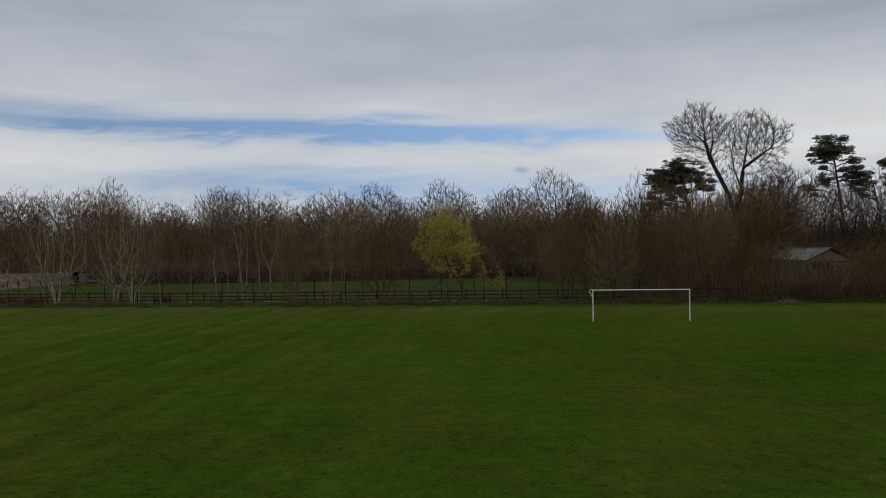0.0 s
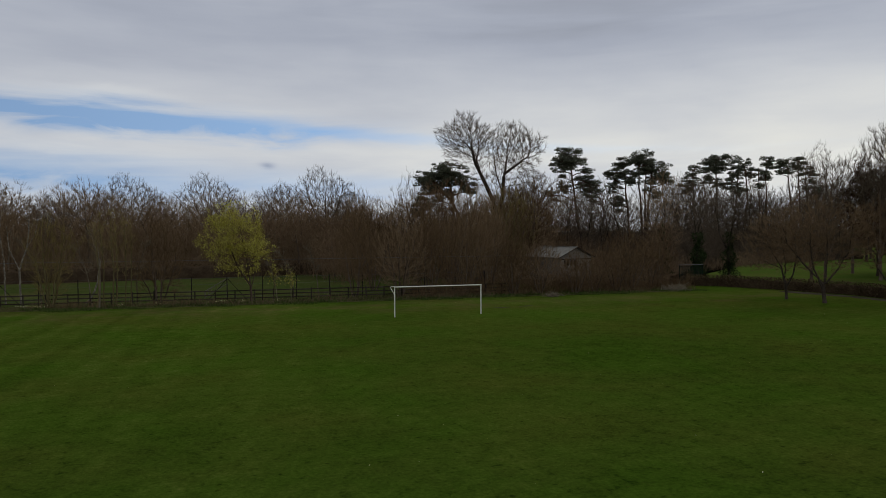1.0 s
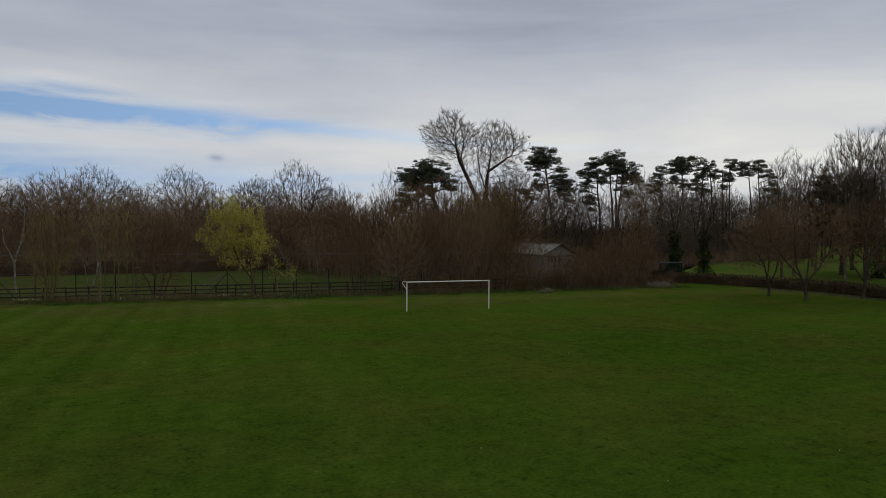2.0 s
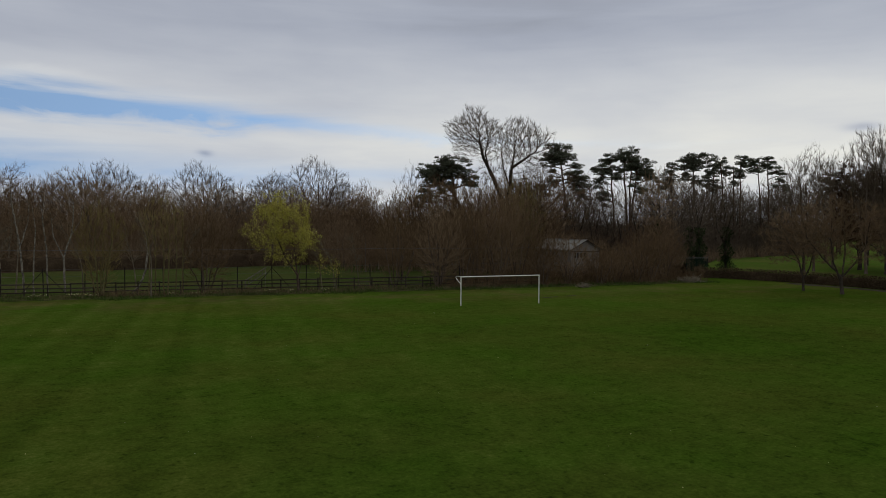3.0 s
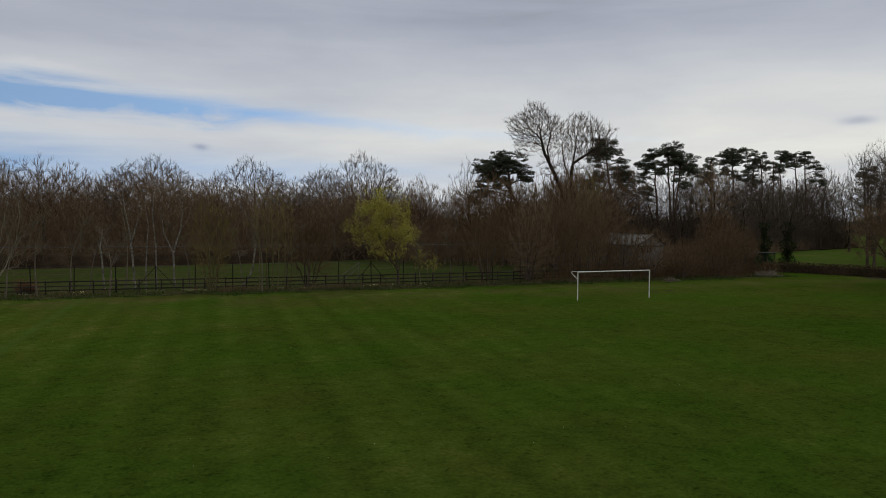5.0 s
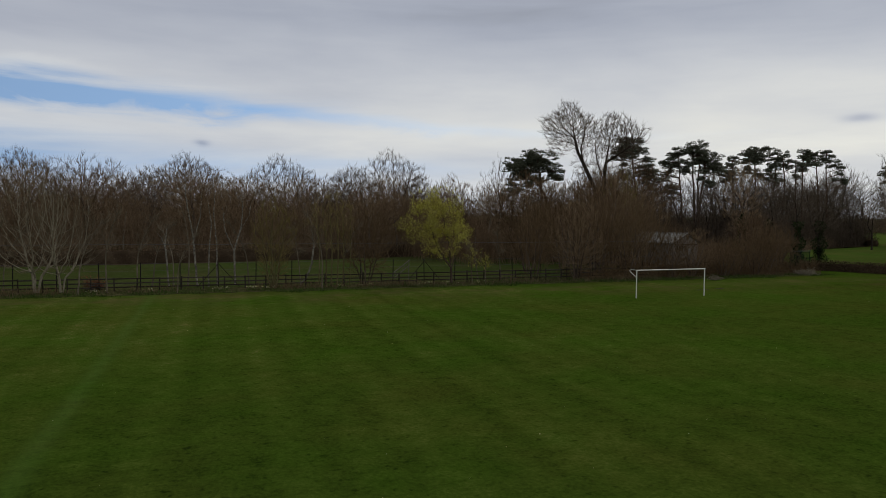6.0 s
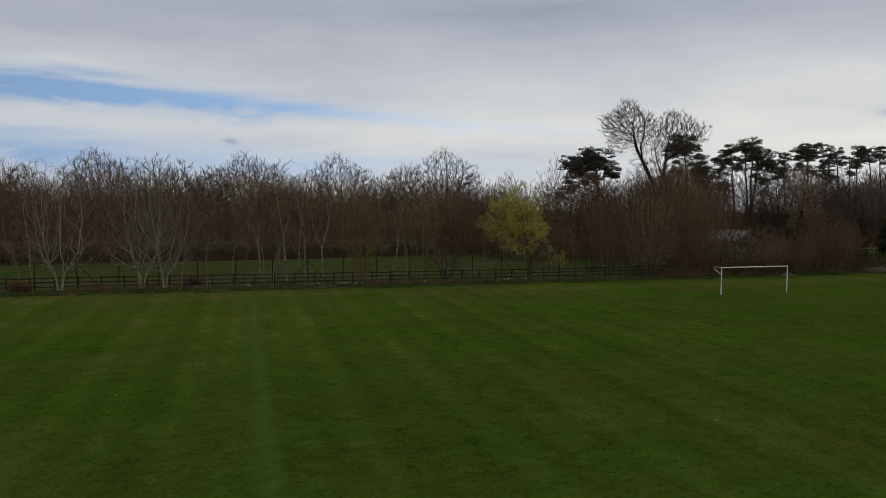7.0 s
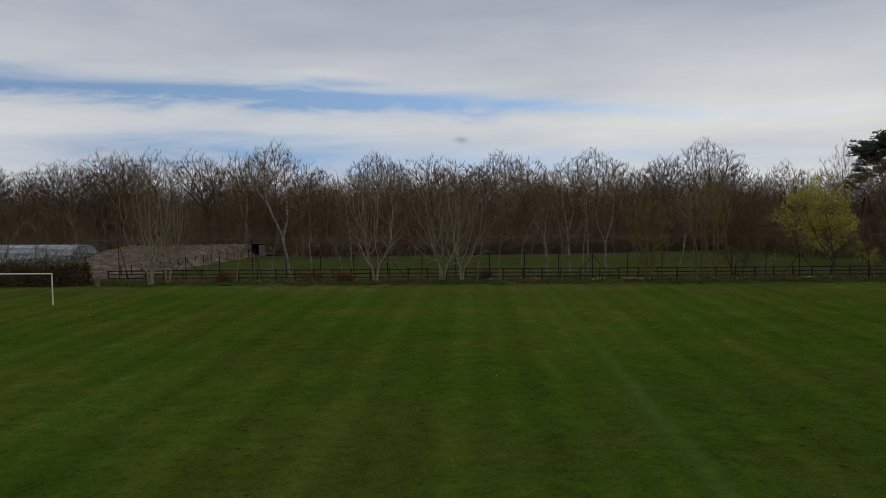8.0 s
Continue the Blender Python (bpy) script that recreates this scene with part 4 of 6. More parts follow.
# ---- hedges, thickets, grass ----
def hedge(name, line, width, height, label, count, core_mat, leaf_mat, seed, category="hedge", leaf=0.06):
    """A clipped hedge along a line: a dense dark inside and a skin of small leaves and twigs."""
    rng = np.random.default_rng(seed)
    h = thing(name, Matrix(), label, category)
    pts = np.array(line, float)
    seg = np.diff(pts, axis=0)
    ln = np.hypot(seg[:, 0], seg[:, 1])
    cum = np.concatenate([[0], np.cumsum(ln)])
    total = cum[-1]

    def at(s):
        i = np.clip(np.searchsorted(cum, s, side="right") - 1, 0, len(seg) - 1)
        f = (s - cum[i]) / ln[i]
        p = pts[i] + seg[i] * f[:, None]
        nrm = np.stack([-seg[i][:, 1], seg[i][:, 0]], 1) / ln[i][:, None]
        return p, nrm
    # inside
    m = max(4, int(total / 0.8))
    s = np.linspace(0.35, total - 0.35, m)
    p, nn = at(s)
    hh = height * 0.80 * (1 + 0.05 * rng.normal(size=m))
    ww = width * 0.5 * 0.74 * (1 + 0.08 * rng.normal(size=m))
    ring = []
    for a, b in ((-1, 0), (-0.95, 0.75), (-0.55, 1.0), (0.55, 1.0), (0.95, 0.75), (1, 0)):
        q = p + nn * (a * ww)[:, None]
        ring.append(np.concatenate([q, (hh * b)[:, None] - (0.02 if b == 0 else 0)], 1))
    V = np.stack(ring, 1)
    idx = np.arange(m * 6).reshape(m, 6)
    Q = np.stack([idx[:-1, :-1], idx[1:, :-1], idx[1:, 1:], idx[:-1, 1:]], -1).reshape(-1, 4)
    caps = np.array([[0, 1, 2, 3], [0, 3, 4, 5], [m * 6 - 6, m * 6 - 3, m * 6 - 4, m * 6 - 5], [m * 6 - 6, m * 6 - 1, m * 6 - 2, m * 6 - 3]])
    part_np("inner_growth", mesh_np("inner_growth", V.reshape(-1, 3), np.concatenate([Q, caps]), None, core_mat), h)
    # skin
    s = np.where(rng.uniform(size=count) < 0.97, rng.uniform(0, total, count), rng.choice([0.0, 1.0], count) * (total - 0.4) + rng.uniform(0, 0.4, count))
    p, nn = at(s)
    side = rng.choice([-1, 0, 1], count, p=[0.36, 0.28, 0.36])
    u = np.where(side == 0, rng.uniform(-1, 1, count), side * rng.uniform(0.70, 1.08, count))
    u = np.where((s < 0.45) | (s > total - 0.45), rng.uniform(-1, 1, count), u)
    z = np.where(side == 0, rng.uniform(0.78, 1.1, count), rng.uniform(0.0, 1.02, count)) * height
    C = np.concatenate([p + nn * (u * width / 2)[:, None], z[:, None]], 1)
    v1, f1 = leaves(rng, C[: count * 2 // 3], leaf)
    B = C[count * 2 // 3:]
    d = np.stack([nn[count * 2 // 3:, 0] * u[count * 2 // 3:] * 0.5, nn[count * 2 // 3:, 1] * u[count * 2 // 3:] * 0.5, np.full(len(B), 0.6)], 1) + rng.normal(size=B.shape) * 0.5
    v2, f2 = cones(B, B + d * 0.22, np.full(len(B), 0.010))
    part_np("foliage", mesh_np("foliage", np.concatenate([v1, v2]), None, np.concatenate([f1, f2 + len(v1)]), leaf_mat), h)
    return h


def thicket(name, places, hmin, hmax, mat, label, seed, spread=0.45, radius=0.02, side=3, category="undergrowth", spray=0):
    """A mass of upright bare shoots with side shoots, too many to count."""
    rng = np.random.default_rng(seed)
    A = np.concatenate([places, np.full((len(places), 1), -0.05)], 1)
    ht = rng.uniform(hmin, hmax, len(A))
    ht *= 1 + 0.35 * np.sin(A[:, 0] * 0.31 + 1.7 * np.sin(A[:, 1] * 0.13)) * np.sin(A[:, 0] * 0.083 + A[:, 1] * 0.05)
    ht *= 0.72 + 0.5 * np.abs(np.sin(A[:, 0] * 1.13 + 2.1 * np.sin(A[:, 1] * 0.37)))
    ht = np.minimum(ht, hmax * rng.uniform(0.75, 1.08, len(A)))
    d = rng.normal(size=A.shape) * spread
    d[:, 2] = 1
    d /= np.linalg.norm(d, axis=1, keepdims=True)
    T = A + d * ht[:, None]
    v, f = slivers(rng, A, T, radius * rng.uniform(0.9, 1.6, len(A)))
    vs, fs, n = [v], [f], len(v)
    for k in range(side):
        u = rng.uniform(0.2, 0.9, len(A))[:, None]
        S = A + (T - A) * u
        dd = d + rng.normal(size=A.shape) * 0.6
        dd /= np.linalg.norm(dd, axis=1, keepdims=True)
        E = S + dd * (ht * rng.uniform(0.15, 0.4, len(A)))[:, None]
        v, f = slivers(rng, S, E, np.full(len(A), radius * 0.8))
        vs.append(v), fs.append(f + n)
        n += len(v)
        for _ in range(spray):
            # twiglets on the side shoots
            w = rng.uniform(0.3, 1.0, len(A))[:, None]
            G = S + (E - S) * w
            e = dd + rng.normal(size=A.shape) * 0.7
            e[:, 2] += 0.3
            v, f = slivers(rng, G, G + e * (ht * rng.uniform(0.05, 0.15, len(A)))[:, None], np.full(len(A), radius * 0.6))
            vs.append(v), fs.append(f + n)
            n += len(v)
    ob = new(name, mesh_np(name, np.concatenate(vs), None, np.concatenate(fs), mat))
    return tagged(ob, label, category, kind="stuff")


rng = np.random.default_rng(11)
n = 9000
x = rng.uniform(-130, 40, n)
y = np.where(x < -46, 122.5 + np.abs(rng.normal(size=n)) * 12, 112 + np.abs(rng.normal(size=n)) * 14) + np.abs(x + 10) * 0.02
thicket("undergrowth", np.stack([x, y], 1), 1.6, 4.6, TWIG, "dense brown leafless undergrowth at the wood's edge", 12, radius=0.028, side=7)
n = 11500
x = rng.uniform(-130, 44, n)
y = np.where(x < -46, 127.0, 117.0) + rng.uniform(0, 48, n)
thicket("understorey", np.stack([x, y], 1), 6.8, 11.2, TWIG, "thick brown leafless understorey of the wood", 17, radius=0.028, side=7, spread=0.22, spray=2)
n = 3600
x = rng.uniform(40, 150, n)
y = 80 + np.maximum(0, x - 62) * 0.42 + np.abs(rng.normal(size=n)) * 14
thicket("undergrowth", np.stack([x, y], 1), 1.0, 3.6, TWIG, "brown leafless undergrowth beneath the pines", 13, radius=0.028, side=7)
n = 4500
x = rng.uniform(54, 165, n)
y = 112 + np.maximum(0, x - 90) * 0.08 + np.abs(rng.normal(size=n)) * 12
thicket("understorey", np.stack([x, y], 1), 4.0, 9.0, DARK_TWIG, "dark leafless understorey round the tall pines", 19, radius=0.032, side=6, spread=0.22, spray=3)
n = 2600
x = rng.uniform(88, 165, n)
y = np.interp(x, [88, 100, 122, 152, 165], [94, 102.5, 108.5, 113, 128]) + np.abs(rng.normal(size=n)) * 5
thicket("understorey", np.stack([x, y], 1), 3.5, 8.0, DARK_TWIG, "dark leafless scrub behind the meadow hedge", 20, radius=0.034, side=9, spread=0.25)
n = 3000
x = rng.uniform(22, 62, n)
y = rng.uniform(84, 126, n) + (x < 34) * 8
thicket("undergrowth", np.stack([x, y], 1), 2.2, 6.4, TWIG, "dense brown scrub below the big bare tree", 18, radius=0.024, side=7, spread=0.3, spray=3)
n = 2600
x = rng.uniform(24, 57, n)
thicket("brambles", np.stack([x, edge_y(x) + 2.2 + np.abs(rng.normal(size=n)) * 3.2], 1), 0.8, 2.6, RUST_TWIG, "tangle of russet leafless brambles behind the goal", 14, radius=0.016, side=9, spread=0.6)
n = 5000
x = rng.uniform(40, 420, n)
thicket("far_woods", np.stack([x, 205 + (x < 130) * 15 + np.abs(rng.normal(size=n)) * 40 - np.maximum(0, x - 230) * 0.15], 1), 5, 9.5, TWIG, "low brown line of far-off bare woods", 15, radius=0.12, side=4, spread=0.2, category="woods")
n = 5000
x = rng.uniform(-280, 60, n)
thicket("far_woods", np.stack([x, 178 + np.abs(rng.normal(size=n)) * 30], 1), 8, 13, TWIG, "brown line of far-off bare woods", 16, radius=0.055, side=6, spread=0.2, category="woods", spray=1)


def tufts(name, places, hmin, hmax, mat, label, seed, category="grass"):
    rng = np.random.default_rng(seed)
    A = np.concatenate([places, np.full((len(places), 1), -0.01)], 1)
    d = rng.normal(size=A.shape) * 0.4
    d[:, 2] = 1
    v, f = cones(A, A + d * rng.uniform(hmin, hmax, len(A))[:, None], np.full(len(A), 0.022))
    return tagged(new(name, mesh_np(name, v, None, f, mat)), label, category, kind="stuff")


n = 16000
x = rng.uniform(-75, 57, n)
off = np.abs(rng.normal(size=n)) * 2.2 - 0.5 + 0.45 * np.sin(x * 0.9) + 0.5 * np.sin(x * 0.37 + 1.0) + 0.25 * np.sin(x * 2.3)
# the tufts stand in clumps of uneven height
keep = np.sin(x * 1.7 + 2 * np.sin(off)) + np.sin(x * 0.61) + rng.normal(size=n) * 0.5 > -0.6
x, off = x[keep], off[keep]
tufts("long_grass", np.stack([x, edge_y(x) + off], 1), 0.06, 0.36, TUFT, "tufts of unmown green grass on the verge", 21)
n = 11000
x = rng.uniform(-70, 57, n)
keep = rng.uniform(size=n) < 0.25 + 0.75 * ((x > 0) & (x < 32))
x = x[keep]
tufts("dry_grass", np.stack([x, edge_y(x) + rng.uniform(0.5, 3.6, len(x))], 1), 0.15, 0.55, STRAW, "straw-coloured dead grass stems along the fence", 22)

# low dead weeds and bramble runners in drifts along the fence
n = 9000
x = rng.uniform(-66, 57, n)
keep = np.sin(x * 0.55) + np.sin(x * 0.21 + 2.0) + rng.normal(size=n) * 0.6 > 0.1
x = x[keep]
thicket("dead_weeds", np.stack([x, edge_y(x) + 1.2 + np.abs(rng.normal(size=len(x))) * 1.9], 1), 0.25, 0.95, RUST_TWIG, "dead brown weeds and bramble runners along the fence", 23, spread=0.5, radius=0.010, side=6, category="weeds")

# stones on the soil
n = 700
x, y = rng.uniform(-70, -51, n), rng.uniform(88, 122, n)
ok = x < -62.0 + (y - 86.5) * 0.31
x, y = x[ok], y[ok]
rise = np.clip((y - 88) / 24, 0, 1) * np.minimum(1, (-61.2 + (y - 86.5) * 0.31 - x) / (9.3 + (y - 86.5) * 0.31) * 6) * np.clip((127 - y) / 6, 0, 1)
A = np.stack([x, y, 1.65 * rise * rise * (3 - 2 * rise) - 0.08], 1)
A = A[::2]
v, f = cones(A, A + np.array([0, 0, 1]) * rng.uniform(0.10, 0.17, (len(A), 1)) + rng.normal(size=A.shape) * [0.05, 0.05, 0.01], rng.uniform(0.06, 0.17, len(A)), 6)
tagged(new("stones", mesh_np("stones", v, None, f, STONE)), "scattered pale stones and clods lying on soil", "stones", kind="stuff")


# ---- the wood behind the second field ----
WOOD_LABELS = ["bare brown woodland tree with a dense twiggy crown", "slim leafless woodland tree with upright branches", "bare grey-brown woodland tree with a rounded crown"]
wood = []
for i in range(8):
    w = (8.0, 7.0, 9.0, 7.5, 8.5, 6.8, 9.5, 7.6)[i] / 2
    fork_at = (4.6, 3.4, 5.4, 4.0, 3.0, 5.0, 4.4, 3.8)[i]
    sway = (0.3, -0.5, 0.2, 0.6, -0.3, 0.1, -0.6, 0.4)[i]
    stems = [[(0, 0, -0.15), (sway * 0.4, 0.1, fork_at), (sway, -0.2, 8.2)]]
    if i % 2:
        stems.append([(sway * 0.4, 0.1, fork_at), (sway * 0.4 + 0.9, 0.4, fork_at + 2.2), (sway + 1.5, 0.6, 8.4)])
    crowns = [((sway, 0, 9.3), (w, w, 4.6), 760), ((sway * 2.2, 0.6, 10.8), (w * 0.62, w * 0.62, 3.3), 330), ((sway * 0.6, 0, 5.6), (w * 0.85, w * 0.85, 2.8), 200)]
    wood.append(colony_tree("woodland_tree", 100 + i, WOOD_LABELS[(0, 1, 2, 0, 2, 1, 0, 2)[i]], stems, crowns, 0.17, 0.40, 0.50, 0.007, (.18, .26, .16, .24, .18, .28, .16, .22)[i], 0.15,
                            (BARK, GREY_BARK, BARK, GREY_BARK, BARK, BARK, BARK, GREY_BARK)[i], TWIG, 3, 0.95, 0.75, 0.24, 0.036, 0.0158, group="trees of the wood"))
# darker trees round the pines
dark_wood = []
for i in range(3):
    w = (4.4, 3.8, 4.8)[i]
    stems = [[(0, 0, -0.15), (0.2, 0, 4.2), (-0.4, 0.3, 8.0)], [(0.2, 0, 4.2), (1.2, 0.3, 6.0), (1.6, -0.4, 9.0)]]
    dark_wood.append(colony_tree("woodland_tree", 160 + i, ("dark bare tree with a dense crown among the pines", "dark upright leafless tree among the pines", "dark wide-crowned leafless tree among the pines")[i], stems,
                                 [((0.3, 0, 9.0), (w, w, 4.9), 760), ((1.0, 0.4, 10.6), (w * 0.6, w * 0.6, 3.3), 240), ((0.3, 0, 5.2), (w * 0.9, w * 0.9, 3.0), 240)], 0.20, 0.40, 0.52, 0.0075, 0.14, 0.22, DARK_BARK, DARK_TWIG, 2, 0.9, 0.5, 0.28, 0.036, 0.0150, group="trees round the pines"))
tall = []
for i in range(4):
    # a broad dome, an upright fan, a windswept fan and a pair of crowns
    stems = ([[(0, 0, -0.15), (0.1, 0, 6.5), (0.0, 0.1, 11.5)], [(0.1, 0, 6.0), (-1.4, 0.4, 9.0), (-2.4, 0.6, 11.5)], [(0.1, 0, 6.4), (1.4, -0.3, 9.2), (2.2, -0.2, 11.8)]],
             [[(0, 0, -0.15), (-0.2, 0, 5.0), (-0.9, 0.2, 12.0)], [(-0.2, 0, 5.0), (1.0, 0.2, 8.4), (1.5, 0.1, 12.5)]],
             [[(0, 0, -0.15), (0.4, 0, 6.0), (-0.8, 0, 10.0), (-2.6, 0.1, 13.2)], [(0.4, 0, 5.4), (1.6, 0.3, 9.0), (1.2, 0.2, 12.4)], [(0.2, 0, 7.0), (-2.2, -0.3, 9.6), (-4.2, -0.2, 11.6)]],
             [[(0, 0, -0.15), (0, 0, 5.2), (-2.0, 0, 9.0), (-2.6, 0.1, 12.8)], [(0, 0, 5.2), (1.8, 0.1, 8.6), (2.8, 0.2, 13.2)]])[i]
    crowns = ([((0, 0, 11.8), (5.0, 5.0, 5.1), 2000)],
              [((0.2, 0, 11.6), (3.9, 3.9, 5.3), 1600)],
              [((-1.4, 0, 12.2), (5.6, 4.8, 4.6), 1600), ((-4.0, 0, 12.6), (2.8, 2.8, 2.6), 450)],
              [((-2.8, 0, 12.2), (3.6, 3.8, 4.2), 1000), ((3.0, 0, 12.4), (3.7, 3.8, 4.5), 1050)])[i]
    tall.append(colony_tree("woodland_tree", 140 + i, ("tall bare tree with a domed crown over the wood", "tall leafless tree with an upright fan of branches", "tall bare tree with a windswept fan of branches", "tall bare tree with two rounded crowns")[i],
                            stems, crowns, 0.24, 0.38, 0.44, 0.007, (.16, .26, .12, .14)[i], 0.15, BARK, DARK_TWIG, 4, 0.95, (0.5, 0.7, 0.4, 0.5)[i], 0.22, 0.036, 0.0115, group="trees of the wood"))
# tall ones on the skyline: x, y, height
TALL = [(-70, 140, 17.6, 2), (-54, 137, 16.4, 1), (-26, 141, 15.8, 1), (-3.1, 161.5, 19.6, 0), (11.0, 142.8, 16.9, 0), (23.6, 136.8, 16.6, 2), (32.5, 139.1, 18.5, 0), (-43, 138, 15.8, 1), (-32, 139, 15.8, 0),
        (-87, 138, 15.4, 2), (-77, 137, 17.8, 2), (-62, 136, 17.4, 2), (-12, 152, 17.6, 1), (36.5, 136, 16.6, 1), (-100, 140, 15.5, 0), (-15, 133, 15.0, 1), (1.5, 158, 16.6, 1), (-82, 131, 14.0, 0), (-92, 133, 14.5, 3), (-79, 135, 15.0, 1), (-97, 131, 14.0, 1), (-67, 131, 13.5, 3), (13, 128, 12.0, 0), (30, 131, 12.5, 3), (38, 133, 12.0, 1)]
rr = random.Random(5)
first = set()
spots = [(x, y, h) for x, y, h, _ in TALL]
tries = 0
while len(spots) < 100 and tries < 4000:
    tries += 1
    x, y = rr.uniform(-125, 46), rr.uniform(113, 158)
    y0 = 124 if x < -46 else 113.5
    if y < y0 or (x > 38 and y < 122):
        continue
    if min((x - a) ** 2 + (y - b) ** 2 for a, b, _ in spots) < 3.6 ** 2:
        continue
    h = rr.uniform(10.0, 13.0) if y < 122 else rr.uniform(12.0, 15.3) if y < 150 else rr.uniform(13.0, 16.0)
    if x > 38:
        h *= 0.8
    spots.append((x, y, h))
first_tall = set()
for i, (x, y, h) in enumerate(spots):
    if i < len(TALL):
        k = TALL[i][3]
        f = take if k not in first_tall else put
        first_tall.add(k)
        f(tall[k], x, y, rr.uniform(-25, 25), h / 17.6 * rr.uniform(0.98, 1.12), h / 17.9)
        continue
    k = i % 8
    f = take if k not in first else put
    first.add(k)
    f(wood[k], x, y, rr.uniform(0, 360), h / 14.0 * rr.uniform(0.95, 1.25), h / 13.9 * rr.uniform(0.92, 1.07))

# ---- trees along the fence ----
def upswept(n, spread, top, seed, low=0.25):
    """Stems that curve up and out from one foot."""
    r = random.Random(seed)
    out = []
    for k in range(n):
        q = 6.283 * (k + r.uniform(-0.25, 0.25)) / n
        e = spread * r.uniform(0.6, 1.15)
        c, s_ = math.cos(q), math.sin(q)
        out.append([(c * 0.12, s_ * 0.12, -0.15), (c * (0.12 + low * e * 0.35), s_ * (0.12 + low * e * 0.35), top * 0.2), (c * e * 0.55, s_ * e * 0.55, top * 0.58), (c * e * 0.82, s_ * e * 0.82, top * r.uniform(0.85, 1.1))])
    return out


alder = colony_tree("alder_tree", 31, "pale grey-barked many-stemmed leafless tree on the verge", upswept(3, 0.55, 1.7, 3, 0.5), [((0, 0, 6.2), (3.7, 3.6, 4.8), 1500), ((0, 0, 3.0), (3.4, 3.4, 1.6), 130)], 0.115, 0.32, 0.44, 0.0075, 0.06, 0.2,
                    PALE_BARK, PALE_TWIG, 3, 0.65, 0.45, 0.28, 0.014, 0.006, group="pale trees by the fence", hollow=0.0)
take(alder, -35.7, 78.4, 20)
put(alder, -29.2, 77.6, 140, 1.0)
put(alder, -27.3, 77.4, 260, 0.92)
put(alder, -57.0, 80.0, 75, 0.95, 0.98)
put(alder, -55.6, 80.8, 200, 0.8, 0.9)
SLIM = [(15, .30, .97, 42, 10, .24, .5, .45, .08, .08), (5, .25, 1, 40, 12, .45, .35, .55, .04, .1), (5, .2, 1, 36, 14, .55, .3, .6, .02, .2)]
sapling = bare_tree("young_tree", 33, 8.5, 0.075, "slim pale leafless sapling on the verge", levels=SLIM, bark=GREY_BARK, twig=PALE_TWIG, group="saplings by the fence", wander=0.12)
take(sapling, -23.8, 76.0, 10)
put(sapling, -26.1, 75.8, 80, 0.9)
put(sapling, -17.8, 79.8, 200, 0.8)
put(sapling, -49.2, 80.9, 130, 0.62)
put(sapling, -38.9, 80.6, 220, 0.55)
put(sapling, 10.4, 71.0, 300, 0.55)
put(sapling, -18.3, 73.9, 45, 0.75)
put(sapling, -68.0, 82.5, 15, 0.8)
put(sapling, -71.5, 83.0, 95, 0.85)
for sx, sy, st, ss in [(-21.2, 78.0, 30, 0.95), (-19.6, 81.0, 100, 0.85), (-16.6, 79.2, 170, 1.0), (-10.9, 78.4, 240, 0.9), (-6.4, 76.0, 310, 0.8), (-2.4, 75.0, 20, 0.85), (-31.8, 80.5, 60, 0.75), (-46.2, 84.0, 130, 0.7),
                       (-5.6, 71.9, 190, 1.0), (12.6, 73.5, 250, 0.7), (15.0, 72.6, 300, 0.75), (-52.4, 83.0, 40, 0.65), (-64.6, 83.6, 210, 0.9), (-75.0, 85.5, 280, 0.95)]:
    put(sapling, sx, sy, st, ss)
birch = colony_tree("birch_tree", 41, "white-barked birch with fine drooping bare twigs", [[(0.4, 0, -0.15), (0.2, 0, 2.6), (0.0, 0, 5.0), (-0.6, 0.1, 8.6), (-0.6, 0.2, 11.0)], [(0.1, 0, 4.6), (0.7, 0.1, 6.6), (0.9, 0.2, 9.0)]],
                    [((-0.2, 0, 9.0), (2.2, 2.2, 3.4), 420), ((0.1, 0, 6.0), (1.7, 1.7, 2.0), 70)], 0.09, 0.28, 0.42, 0.008, 0.06, 0.2, BIRCH_BARK, TWIG, 4, 0.6, -0.2, 0.4, 0.022, group="birches")
birch.matrix_basis = facing(-16.2, 78.6)
slim_birch = colony_tree("birch_tree", 42, "slim white birch with sparse bare twigs", [[(0.1, 0, -0.15), (0.0, 0, 4.0), (-0.4, 0.1, 7.0), (0.1, 0.1, 10.0)]],
                         [((0, 0, 8.0), (1.5, 1.5, 3.2), 220), ((-0.2, 0, 5.0), (1.3, 1.3, 2.0), 50)], 0.07, 0.28, 0.42, 0.008, 0.10, 0.2, BIRCH_BARK, TWIG, 4, 0.5, -0.05, 0.4, 0.020, group="birches")
slim_birch.matrix_basis = facing(-38.0, 80.0)
copy_thing(slim_birch, facing(-15.0, 77.0, 140, 0.85))
copy_thing(slim_birch, facing(-14.0, 78.6, 60, 1.0))
snapped = colony_tree("birch_tree", 45, "short birch with a bent broken top", [[(0.25, 0, -0.15), (0.0, 0, 3.6), (-0.35, 0, 4.7), (-0.9, 0, 5.4)], [(-0.1, 0, 3.9), (0.1, 0.1, 5.2), (0.2, 0.1, 6.0)]],
                      [((-0.2, 0, 5.6), (1.3, 1.2, 1.5), 70)], 0.075, 0.26, 0.42, 0.008, 0.05, 0.2, BIRCH_BARK, PALE_TWIG, 3, 0.45, 0.1, 0.4, 0.020, group="birches")
snapped.matrix_basis = facing(-18.7, 78.0)
copy_thing(snapped, facing(-42.0, 80.8, 10, 0.9, 0.85))
